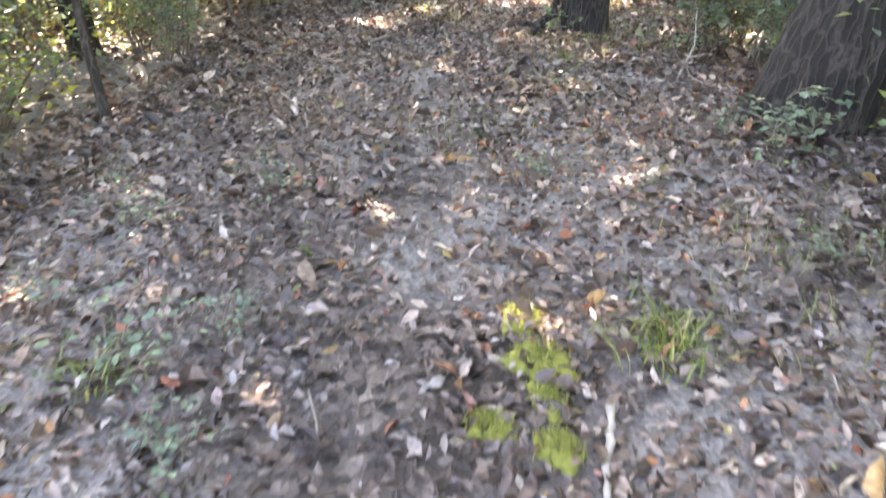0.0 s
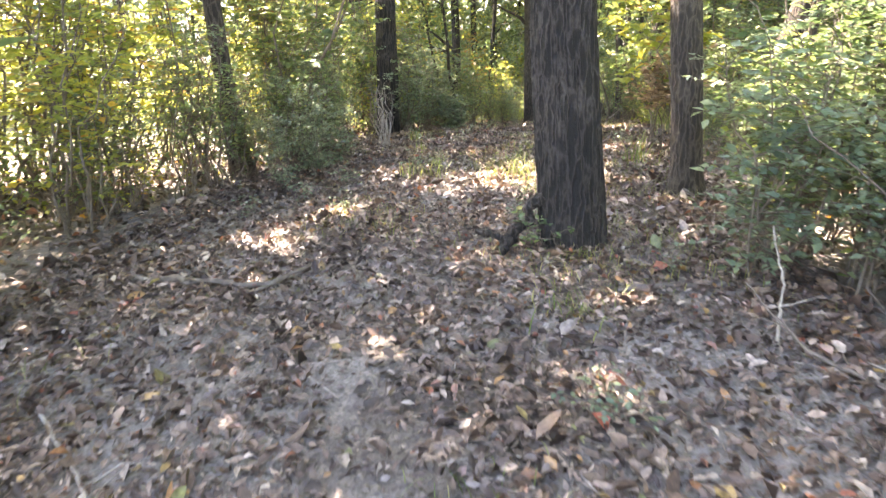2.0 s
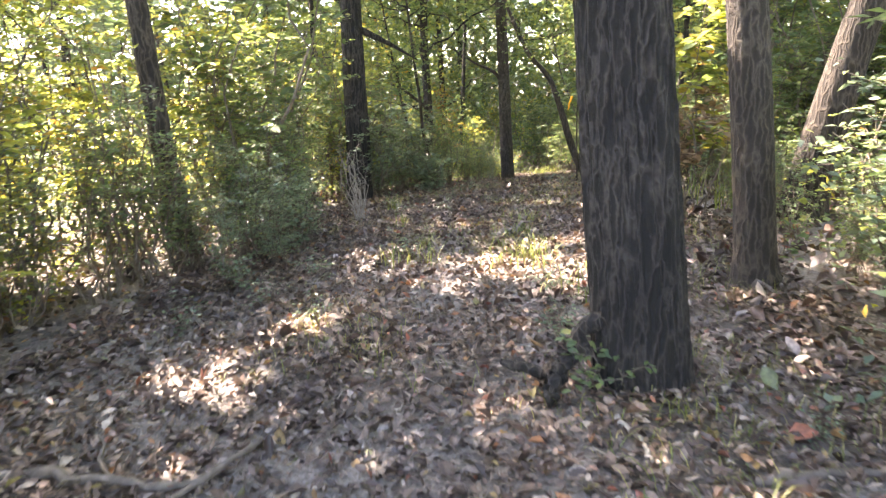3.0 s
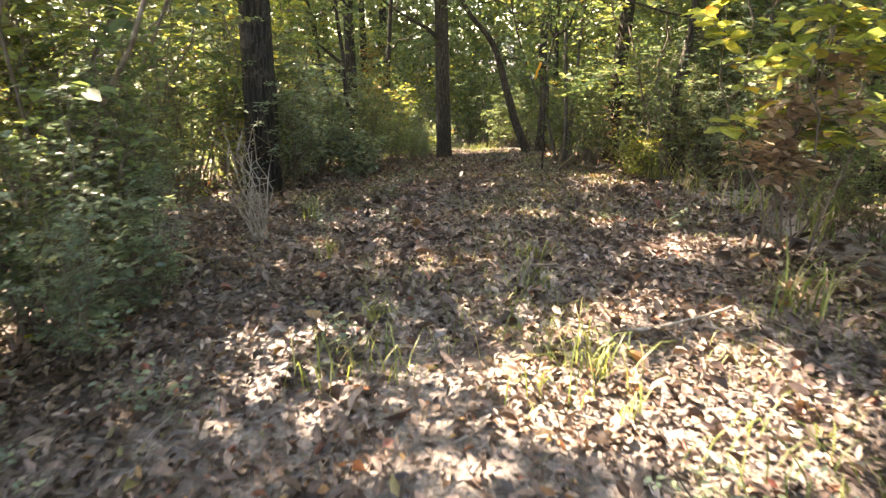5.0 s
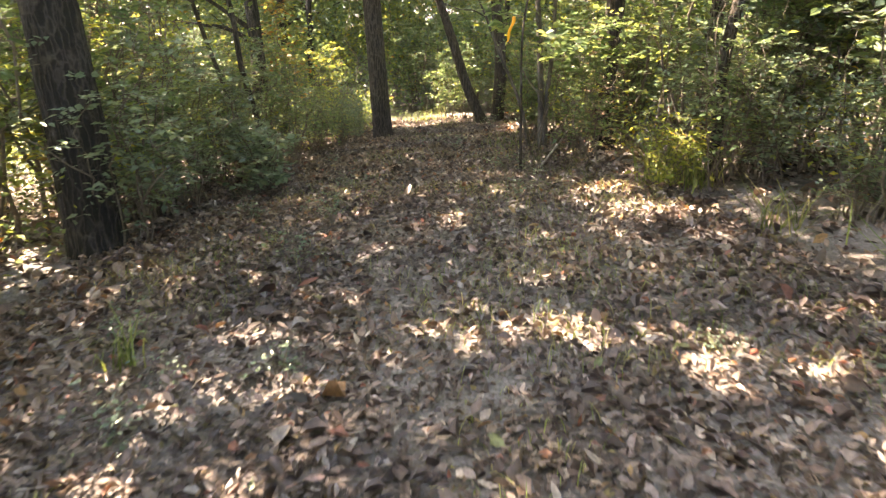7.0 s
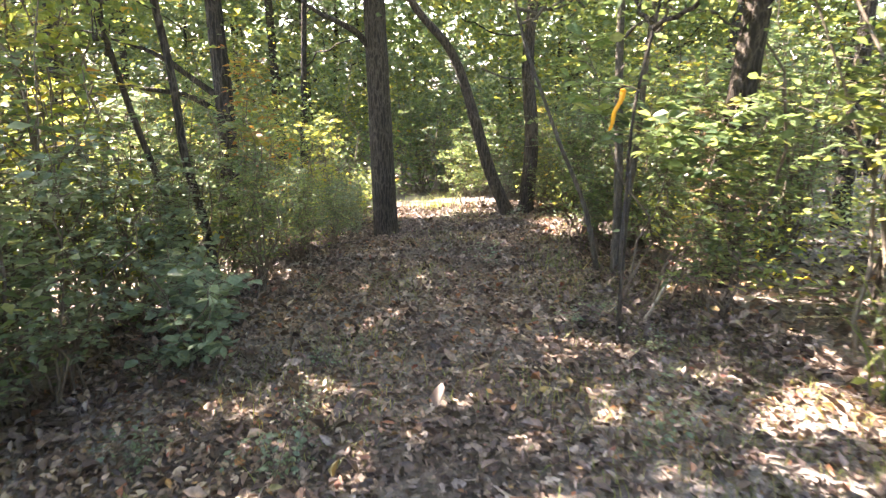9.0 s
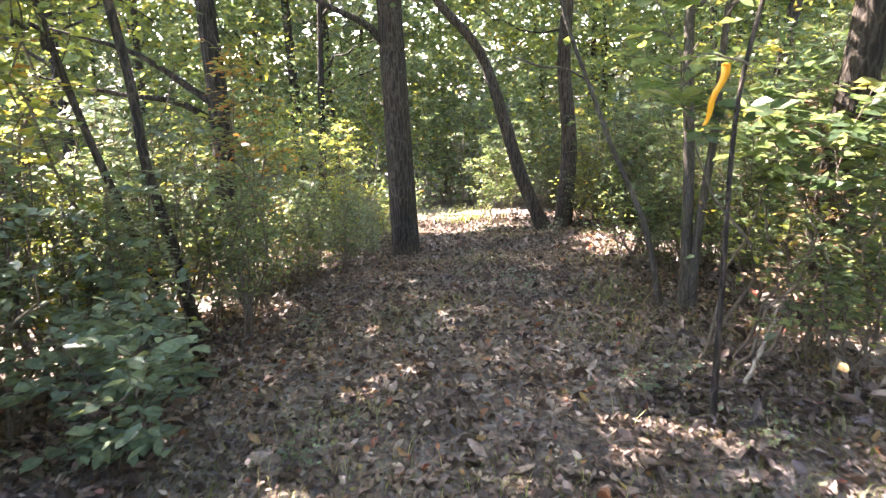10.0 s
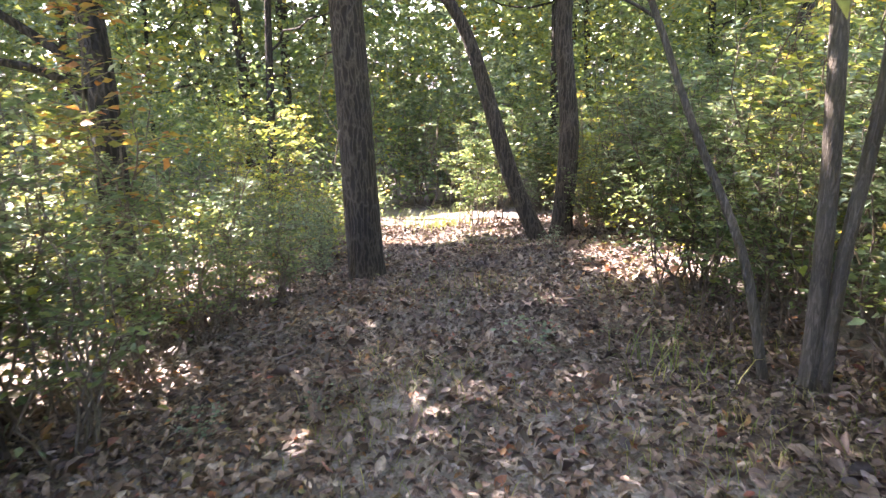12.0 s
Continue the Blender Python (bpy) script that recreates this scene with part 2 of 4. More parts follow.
def leaf_arrays(p, axis, up, length, width, fold, rounded=False):
    """Folded leaves: diamonds of two triangles, or rounded ones of four."""
    s = unit(np.cross(axis, up))
    u = np.cross(s, axis)
    length, width, fold = (np.asarray(q, float).reshape(-1, 1) for q in (length, width, fold))
    mid = p + axis * length * 0.42
    if rounded:
        q = [p, p + axis * length * 0.25 + s * width * 0.38 + u * fold * width * 0.8, p + axis * length * 0.62 + s * width * 0.5 + u * fold * width, p + axis * length - u * fold * width * 0.6,
             p + axis * length * 0.62 - s * width * 0.5 + u * fold * width, p + axis * length * 0.25 - s * width * 0.38 + u * fold * width * 0.8]
        k = np.arange(len(p))[:, None] * 6
        f = np.stack([k + np.array([t]) for t in ([0, 1, 2], [0, 2, 3], [0, 3, 4], [0, 4, 5])], 1)
        return np.stack(q, 1).reshape(-1, 3), f.reshape(-1, 3)
    v = np.stack([p, mid + s * width / 2 + u * fold * width, p + axis * length - u * fold * width * 0.5, mid - s * width / 2 + u * fold * width], 1)
    k = np.arange(len(p))[:, None] * 4
    f = np.stack([k + np.array([[0, 1, 2]]), k + np.array([[0, 2, 3]])], 1)
    return v.reshape(-1, 3), f.reshape(-1, 3)


def leaf_mesh(name, p, axis, up, length, width, fold, material, rounded=False):
    v, f = leaf_arrays(p, axis, up, length, width, fold, rounded)
    return raw_mesh(name, v, f, material)


def bend(a, b, n, sag, rng, wob=0.04):
    """A wavering line from a to b that bows by sag in z."""
    t = np.linspace(0, 1, n)[:, None]
    a, b = np.asarray(a, float), np.asarray(b, float)
    p = a + (b - a) * t
    p[:, 2:3] += sag * 4 * t * (1 - t)
    w = np.cumsum(rng.normal(0, 1, (n, 3)), 0) * wob * np.linalg.norm(b - a) / n
    return p + w - w[0] * (1 - t) - w[-1] * t * 0.5


def smooth_line(pts, n):
    pts = np.asarray(pts, float)
    s = np.r_[0, np.cumsum(np.linalg.norm(np.diff(pts, axis=0), axis=1))]
    t = np.linspace(0, s[-1], n)
    q = np.stack([np.interp(t, s, pts[:, k]) for k in range(3)], 1)
    for _ in range(3):
        q[1:-1] = 0.25 * q[:-2] + 0.5 * q[1:-1] + 0.25 * q[2:]
    return q


# ---- ground ----
def make_ground():
    xs = np.unique(np.concatenate([np.linspace(-300, -14, 30), np.arange(-14, -4, 0.5), np.arange(-4, 6, 0.13), np.arange(6, 14, 0.5), np.linspace(14, 300, 30)]).round(3))
    ys = np.unique(np.concatenate([np.linspace(-300, -8, 24), np.arange(-8, 0, 0.4), np.arange(0, 30, 0.13), np.arange(30, 60, 0.8), np.linspace(60, 400, 30)]).round(3))
    gx, gy = np.meshgrid(xs, ys)
    z = land(gx, gy)
    rng = np.random.default_rng(5)
    near = (np.abs(gx - 1) < 5) & (gy > -0.5) & (gy < 30)
    z = z + near * rng.normal(0, 0.007, z.shape)
    v = np.stack([gx, gy, z], -1).reshape(-1, 3)
    w = len(xs)
    i = (np.arange(len(ys) - 1)[:, None] * w + np.arange(w - 1)[None]).ravel()
    f = np.stack([i, i + 1, i + w + 1, i + w], 1)
    ob = new("ground", raw_mesh("ground", v, f, SOIL, True))
    return tagged(ob, "brown woodland floor of leaf mould and bare earth", "ground", kind="structure")


make_ground()


def litter(name, x, y, size, rng, label):
    """Fallen leaves: cupped, four triangles each, lying at odd angles."""
    n = len(x)
    z = land(x, y) + rng.uniform(0.003, 0.034, n)
    p = np.stack([x, y, z], 1)
    a = rng.uniform(0, 2 * np.pi, n)
    axis = unit(np.stack([np.cos(a), np.sin(a), rng.normal(0, 0.42, n)], 1))
    up = unit(np.stack([rng.normal(0, 0.62, n), rng.normal(0, 0.62, n), np.ones(n)], 1))
    s = unit(np.cross(axis, up))
    u = np.cross(s, axis)
    length = (size * rng.lognormal(0, 0.36, n))[:, None]
    width = length * rng.uniform(0.32, 0.62, n)[:, None]
    cup = rng.normal(0.14, 0.20, n)[:, None] * length
    mid = p + axis * length * 0.5
    lobes = [p, mid - axis * length * 0.12 + s * width * 0.5 + u * cup, p + axis * length * 0.78 + s * width * 0.33 + u * cup * 0.7, p + axis * length + u * cup * rng.uniform(-0.4, 0.9, n)[:, None],
             p + axis * length * 0.72 - s * width * 0.36 + u * cup * 0.8, mid - axis * length * 0.15 - s * width * 0.5 + u * cup]
    v = np.stack(lobes, 1).reshape(-1, 3)
    k = np.arange(n)[:, None] * 6
    f = np.stack([k + np.array([[0, 1, 2]]), k + np.array([[0, 2, 3]]), k + np.array([[0, 3, 4]]), k + np.array([[0, 4, 5]])], 1).reshape(-1, 3)
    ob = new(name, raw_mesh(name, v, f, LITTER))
    return tagged(ob, label, "leaf litter", kind="stuff")


def scatter(n, y0, y1, side, rng):
    y = rng.uniform(y0, y1, n)
    return trail_x(y) + rng.uniform(-side, side, n), y


def make_litter():
    rng = np.random.default_rng(11)
    x, y = scatter(165000, -0.2, 28.5, 2.5, rng)
    off = np.abs(x - trail_x(y) + 0.15 * np.sin(1.3 * y))
    bare = np.where(y < 6.5, 0.45, 0.8) + 0.25 * np.sin(2.1 * y + 1.3 * x) * np.sin(1.4 * x - 0.8 * y)
    keep = rng.uniform(0, 1, len(x)) < np.clip(bare + 3.0 * np.clip(off - 0.12, 0, 1), 0.12, 1)
    litter("leaf_litter", x[keep], y[keep], 0.045, rng, "brown, tan and grey fallen oak leaves covering the trail")
    x, y = scatter(60000, 0, 32, 6.0, rng)
    keep = np.abs(x - trail_x(y)) > 1.9
    litter("leaf_litter", x[keep], y[keep], 0.068, rng, "deep brown fallen leaves under the trailside bushes")


make_litter()


# ---- trees ----
def furrows(depth, count, seed, flare=0.0):
    """Rugged bark: ridges that run up the trunk and break, and a flared foot."""
    def rough(pts, ang):
        out = np.ones((len(pts), len(ang)))
        h = pts[:, 2] - pts[0, 2]
        for i, z in enumerate(h):
            for j, a in enumerate(ang):
                q = Vector((math.cos(a) * count, math.sin(a) * count, z * 1.1 + seed))
                out[i, j] += depth * (1.0 - 2.2 * abs(noise.noise(q))) + depth * 0.5 * noise.noise(Vector((q.x * 3, q.y * 3, z * 9)))
                out[i, j] += flare * math.exp(-z / 0.16) * (0.7 + 0.5 * math.sin(3 * a + seed) + 0.25 * math.sin(5 * a + 2 * seed))
        return out
    return rough


# Ground ellipses kept sunlit: leaves and bushes in the sun's way are left out
SUN_PATCHES = [(-3.6, 9.3, 1.4, 1.9), (-2.9, 5.6, 1.1, 1.6), (-4.3, 13.2, 1.7, 2.0), (-3.0, 20.6, 1.3, 1.7), (-1.9, 25.0, 1.2, 1.5), (-3.6, 17.0, 1.1, 1.2), (-3.0, 2.4, 1.2, 1.4), (3.4, 23.6, 1.1, 1.6), (2.6, 27.2, 1.4, 1.4), (0.95, 26.9, 1.3, 1.4), (1.3, 28.8, 1.8, 1.3), (2.3, 11.7, 0.6, 0.5), (4.2, 7.2, 1.3, 1.5), (4.6, 9.6, 1.2, 1.2),
           (-0.52, 8.1, 0.45, 0.2), (-0.73, 7.3, 0.4, 0.22), (-0.7, 7.65, 0.25, 0.12), (0.27, 9.64, 0.75, 0.22), (1.3, 9.4, 0.95, 0.6), (-0.7, 9.98, 0.35, 0.15), (-0.38, 10.16, 0.5, 0.2), (0.2, 10.38, 0.55, 0.16), (0.9, 10.3, 0.6, 0.3), (1.55, 10.5, 0.5, 0.35),
           (-0.75, 12.45, 0.45, 0.16), (-0.28, 12.27, 0.35, 0.1), (-0.87, 13.2, 0.42, 0.18), (-0.05, 13.4, 0.35, 0.13), (1.1, 13.2, 0.6, 0.24), (1.1, 13.92, 0.45, 0.12), (1.9, 12.7, 0.5, 0.25), (2.4, 15.2, 0.55, 0.3), (2.6, 16.4, 0.5, 0.5),
           (1.48, 17.5, 0.4, 0.16), (-1.11, 17.87, 0.3, 0.16), (0.21, 18.5, 0.35, 0.12), (1.6, 22.2, 0.7, 0.22), (1.3, 23.9, 0.8, 0.26), (0.35, 23.4, 0.7, 0.15), (0.9, 24.9, 0.9, 0.25)]


def in_gap(p):
    """True for points between the sun and a ground patch chosen to be sunlit."""
    h = (p[:, 2] - land(p[:, 0], p[:, 1])) / SUN_TO.z
    x, y = p[:, 0] - SUN_TO.x * h, p[:, 1] - SUN_TO.y * h
    hit = np.zeros(len(p), bool)
    for cx, cy, rx, ry in SUN_PATCHES:
        hit |= ((x - cx) / rx) ** 2 + ((y - cy) / ry) ** 2 < 1.0
    return hit


def over_trail(p):
    """True where a point's shadow falls on or near the trail."""
    h = (p[:, 2] - land(p[:, 0], p[:, 1])) / SUN_TO.z
    x, y = p[:, 0] - SUN_TO.x * h, p[:, 1] - SUN_TO.y * h
    return (x > left_edge(y) - 0.2) & (x < right_edge(y) + 0.4)


def crown_leaves(centres, spread, count, size, rng):
    k = rng.integers(0, len(centres), count)
    p = centres[k] + rng.normal(0, 1, (count, 3)) * spread * np.array([1, 1, 0.55])
    axis = unit(rng.normal(0, 1, (count, 3)) * np.array([1, 1, 0.5]) + np.array([0, 0, -0.25]))
    up = unit(rng.normal(0, 0.55, (count, 3)) + np.array([0, 0, 1.0]))
    return p, axis, up, size * rng.uniform(0.6, 1.3, count)


def make_tree(name, line, r0, r1, bark, label, seed, crown=None, arms=(), limbs=6, sides=10, rugged=None, mat=None, reach=2.6, clear=None, size=0.15):
    """A tree: trunk along the line (from the foot up), limbs from its upper part, a crown of leaves."""
    rng = np.random.default_rng(seed)
    line = np.asarray(line, float)
    root = empty(name, line[0, 0], line[0, 1], line[0, 2], label, "tree")
    line = line - line[0]
    line[0, 2] -= 0.12
    n = 150 if rugged else 26
    pts = smooth_line(line, n)
    t = np.linspace(0, 1, n)
    rad = r0 + (r1 - r0) * t ** 0.9
    if not rugged:
        rad = rad * (1 + 0.45 * np.exp(-(pts[:, 2] + 0.1) / 0.14)) * (1 + 0.05 * np.sin(9 * t + seed))
    part("trunk", Tubes().add(pts, rad, sides, rugged).mesh("trunk", bark), root)
    tips = []
    for arm in arms:
        arm = smooth_line(np.array(arm) - np.array(root.location), 14)
        part("limb", Tubes().add(arm, np.linspace(r0 * 0.33, 0.01, 14), 7).mesh("limb", bark), root)
    for i in range(limbs):
        s = rng.uniform(0.45, 0.98) if clear is None else rng.uniform(clear, 0.98)
        a = pts[int(s * (n - 1))]
        ang = rng.uniform(0, 2 * np.pi)
        ln = reach * rng.uniform(0.6, 1.1)
        b = a + np.array([math.cos(ang) * ln, math.sin(ang) * ln, ln * rng.uniform(0.15, 0.6)])
        limb = bend(a, b, 9, rng.uniform(-0.1, 0.2), rng, 0.35)
        rl = max(0.018, (r0 + (r1 - r0) * s) * 0.35)
        tubes = Tubes().add(limb, np.linspace(rl, 0.012, 9), 6)
        for q in range(3):
            c = limb[3 + 2 * q]
            e = c + rng.normal(0, 0.4, 3) * reach * 0.6 + np.array([0, 0, 0.25])
            tw = bend(c, e, 5, 0.05, rng, 0.3)
            tubes.add(tw, np.linspace(rl * 0.35, 0.006, 5), 4)
            tips += [tw[-1], tw[2]]
        tips += [limb[-1], limb[6]]
        part("limb", tubes.mesh("limb", bark), root)
    if crown and tips:
        c = np.array(tips)
        p, axis, up, ln = crown_leaves(c, reach * 0.24, crown, size, rng)
        ok = ~in_gap(p + np.array(root.location))
        p, axis, up, ln = p[ok], axis[ok], up[ok], ln[ok]
        part("crown", leaf_mesh("crown", p, axis, up, ln, ln * 0.55, np.full(len(ln), 0.15), mat or CANOPY), root)
    return root


make_tree("oak_tree", [(1.29, 7.50, 0.03), (1.17, 7.52, 1.1), (1.08, 7.56, 2.2), (0.95, 7.7, 5.0), (0.8, 8.0, 9.5)], 0.215, 0.10, BARK_OAK, "large dark oak with deeply furrowed bark beside the trail", 3, crown=5200, limbs=9, sides=120, rugged=furrows(0.10, 8.0, 3, 0.16), reach=3.2, clear=0.42)
make_tree("oak_tree", [(2.95, 5.2, 0.08), (3.04, 5.22, 0.5), (3.17, 5.3, 1.1), (3.6, 5.4, 4.0), (3.9, 5.5, 8.0)], 0.335, 0.13, BARK_OAK, "thick oak with a swollen foot and leafy shoots", 9, crown=4200, limbs=8, sides=96, rugged=furrows(0.06, 4.5, 8, 0.22), reach=3.0, clear=0.42)
make_tree("oak_tree", [(2.22, 8.98, 0.07), (2.13, 9.0, 1.0), (2.02, 9.05, 2.0), (1.7, 9.2, 5.0), (1.5, 9.4, 8.5)], 0.135, 0.07, BARK_BROWN, "slim tree with sunlit grey-brown bark", 12, crown=3400, limbs=7, sides=24, reach=2.4, clear=0.4)
make_tree("oak_tree", [(3.35, 11.55, 0.1), (3.50, 11.5, 0.9), (3.75, 11.4, 2.2), (4.5, 11.2, 5.0), (5.0, 11.0, 8.0)], 0.20, 0.09, BARK_BROWN, "leaning grey-brown tree among bushes", 14, crown=3400, limbs=7, sides=20, reach=2.6, clear=0.4)
make_tree("oak_tree", [(-2.96, 10.75, -0.2), (-3.07, 10.7, 0.9), (-3.12, 10.68, 2.3), (-3.3, 10.6, 5.0), (-3.4, 10.5, 8.0)], 0.13, 0.06, BARK_BROWN, "slim dark tree leaning over yellowing bushes", 15, crown=2600, limbs=7, sides=20, mat=YELLOW, reach=2.3, clear=0.4)
make_tree("oak_tree", [(-2.52, 15.86, -0.5), (-2.49, 15.86, 0.4), (-2.50, 15.88, 1.5), (-2.48, 15.9, 5.5), (-2.2, 16.1, 9.0)], 0.225, 0.09, BARK_OAK, "dark straight tree standing back from the trail", 16, arms=([(-2.50, 15.88, 2.5), (-1.9, 16.0, 2.2), (-1.4, 16.1, 1.9)], [(-2.50, 15.88, 2.8), (-3.1, 16.0, 3.2), (-3.9, 16.2, 3.4)]), crown=4200, limbs=8, sides=64, rugged=furrows(0.05, 4.0, 11, 0.25), reach=3.0, clear=0.42)
make_tree("oak_tree", [(-0.31, 24.12, -1.36), (-0.37, 24.12, 0.2), (-0.43, 24.12, 2.0), (-0.55, 24.15, 5.0), (-0.4, 24.4, 10.0)], 0.195, 0.09, BARK_BROWN, "straight brown oak standing beside the trail", 17, arms=([(-0.42, 24.12, 1.45), (-0.7, 24.0, 1.85), (-1.15, 23.9, 2.0), (-1.9, 23.8, 2.5)],), crown=4200, limbs=9, sides=64, rugged=furrows(0.035, 4.0, 5, 0.28), reach=3.0, clear=0.5)
make_tree("crooked_tree", [(2.10, 26.15, -1.5), (1.62, 26.2, -0.59), (1.20, 26.25, 0.85), (0.89, 26.3, 1.71), (0.20, 26.35, 2.3), (-0.6, 26.5, 4.2)], 0.13, 0.05, BARK_BROWN, "crooked dark tree leaning over the trail", 18, crown=2200, limbs=5, sides=16, reach=1.8, clear=0.7)
make_tree("oak_tree", [(2.36, 26.25, -1.5), (2.46, 26.2, 0.12), (2.27, 26.25, 1.34), (2.37, 26.25, 2.4), (2.5, 26.3, 6.5)], 0.15, 0.06, BARK_BROWN, "dark tree sharing its foot with a crooked neighbour", 19, crown=3000, limbs=7, sides=16, reach=2.4, clear=0.55)
make_tree("oak_tree", [(-2.61, 23.35, -1.45), (-2.53, 23.31, -0.2), (-2.51, 23.32, 0.92), (-2.58, 23.3, 2.1), (-2.5, 23.4, 8.0)], 0.15, 0.07, BARK_OAK, "dark tree with side branches above the bushes", 20, arms=([(-2.54, 23.31, 0.85), (-2.94, 23.16, 1.18), (-3.3, 23.0, 1.5), (-4.3, 22.7, 1.8)], [(-2.52, 23.3, 0.6), (-2.9, 23.1, 0.95), (-3.4, 22.8, 1.0), (-4.2, 22.4, 1.25)]), crown=3600, limbs=9, sides=18, reach=2.4, clear=0.33)
make_tree("sapling", [(-1.89, 20.12, -0.97), (-1.95, 20.07, -0.4), (-1.99, 20.05, 0.03), (-2.12, 20.01, 0.44), (-2.10, 19.99, 1.11), (-2.2, 19.97, 1.7), (-2.4, 19.9, 4.0)], 0.052, 0.02, BARK_BROWN, "thin dark crooked sapling", 21, crown=900, limbs=6, sides=10, reach=1.1, clear=0.5, size=0.10)
make_tree("sapling", [(-2.08, 20.25, -1.0), (-2.30, 20.10, 0.0), (-2.49, 19.99, 0.76), (-2.64, 19.9, 1.57), (-2.9, 19.8, 3.4)], 0.04, 0.015, BARK_BROWN, "thin dark leaning sapling", 22, crown=900, limbs=6, sides=10, reach=1.1, clear=0.45, size=0.10)
make_tree("sapling", [(2.12, 20.1, -0.77), (2.09, 20.11, 0.26), (2.01, 20.14, 1.36), (1.95, 20.2, 4.2)], 0.05, 0.022, BARK_PALE, "pale grey straight sapling", 23, crown=1300, limbs=6, sides=14, reach=1.4, clear=0.5, size=0.10)
make_tree("sapling", [(2.16, 20.06, -0.77), (2.17, 20.07, 0.07), (2.24, 20.05, 0.65), (2.23, 20.05, 1.31), (2.4, 20.0, 3.8)], 0.038, 0.016, BARK_PALE, "second pale stem beside a grey sapling", 24, crown=900, limbs=5, sides=12, reach=1.2, clear=0.5, size=0.10)
make_tree("sapling", [(2.02, 20.28, -0.8), (1.84, 20.33, -0.07), (1.53, 20.43, 0.59), (1.34, 20.49, 1.12), (1.19, 20.52, 1.44), (0.9, 20.6, 2.6)], 0.028, 0.012, BARK_PALE, "thin pale sapling bowing towards the trail", 25, arms=([(1.34, 20.49, 1.1), (1.15, 20.53, 1.22), (1.0, 20.56, 1.2), (0.75, 20.6, 1.3)],), crown=600, limbs=5, sides=10, reach=0.9, clear=0.78, size=0.10)
make_tree("sapling", [(1.43, 17.95, -0.57), (1.41, 17.95, 0.28), (1.40, 17.96, 0.81), (1.41, 17.96, 1.13), (1.5, 17.93, 1.6), (1.6, 17.9, 2.6)], 0.017, 0.008, BARK_BROWN, "very thin sapling carrying a tied tape", 26, crown=400, limbs=5, sides=8, reach=0.5, clear=0.6, mat=GREEN, size=0.10)
make_tree("oak_tree", [(2.88, 19.45, -0.68), (2.80, 19.4, 0.0), (2.84, 19.38, 0.8), (2.90, 19.35, 1.8), (3.1, 19.3, 7.0)], 0.145, 0.07, BARK_BROWN, "dark tree wrapped in withered vine", 27, crown=3000, limbs=7, sides=20, reach=2.4, clear=0.45)
make_tree("dead_snag", [(-2.95, 5.45, -0.18), (-2.98, 5.45, 0.5), (-3.0, 5.5, 1.3)], 0.14, 0.11, BARK_OAK, "broken dark dead trunk among bushes", 28, limbs=2, sides=18, reach=0.5)
make_tree("dead_snag", [(4.85, 15.0, -0.05), (4.8, 15.0, 0.8), (4.9, 15.05, 1.9)], 0.17, 0.12, BARK_BROWN, "broken sunlit dead trunk", 29, limbs=1, sides=18, reach=0.5)
make_tree("sapling", [(-1.3, 3.97, -0.12), (-1.38, 4.0, 0.4), (-1.47, 4.1, 1.1), (-1.6, 4.3, 2.6)], 0.036, 0.01, BARK_BROWN, "thin dark sapling at the trail edge", 30, crown=700, limbs=7, sides=8, reach=0.9, clear=0.35, size=0.10)
make_tree("sapling", [(3.76, 18.4, -0.5), (3.7, 18.4, 0.6), (3.8, 18.4, 1.6), (3.9, 18.5, 4.5)], 0.10, 0.04, BARK_BROWN, "dark slim tree in shade", 31, crown=1200, limbs=6, sides=12, reach=1.5, clear=0.5, size=0.10)
make_tree("sapling", [(3.05, 16.5, -0.28), (2.95, 16.5, 0.7), (3.1, 16.5, 1.6), (3.15, 16.6, 4.2)], 0.07, 0.03, BARK_BROWN, "dark slim crooked tree beside grass", 32, crown=1000, limbs=6, sides=12, reach=1.4, clear=0.5, size=0.10)


def make_far_trees():
    """Trees standing back from the trail, whose crowns close the canopy."""
    rng = np.random.default_rng(77)
    k = 0
    for gx in np.arange(-20, 24, 5.6):
        for gy in np.arange(-9, 60, 5.6):
            x, y = gx + rng.uniform(-1.7, 1.7), gy + rng.uniform(-1.7, 1.7)
            side = x - float(trail_x(y))
            near = abs(side) < (3.9 if y < 27 else 1.6)
            clearing = -12.5 < side < 0 and y < 29
            if near or clearing or abs(side) > 18 and y < 20:
                continue
            k += 1
            z = float(land(x, y))
            top = rng.uniform(7.5, 12)
            far = abs(side) > 9 or y > 34
            r = rng.uniform(0.08, 0.2)
            lean = rng.normal(0, 0.5, 2)
            make_tree("oak_tree", [(x, y, z), (x + lean[0] * 0.4, y + lean[1] * 0.4, z + top * 0.45), (x + lean[0], y + lean[1], z + top)], r, r * 0.4, BARK_BROWN if k % 2 else BARK_OAK, "dark forest tree standing back in the woods", 100 + k, crown=1500 if far else 2300, limbs=5, sides=9, reach=3.4, size=0.2, clear=0.3 if far else 0.45, mat=YELLOW if k % 5 == 0 else CANOPY)


make_far_trees()


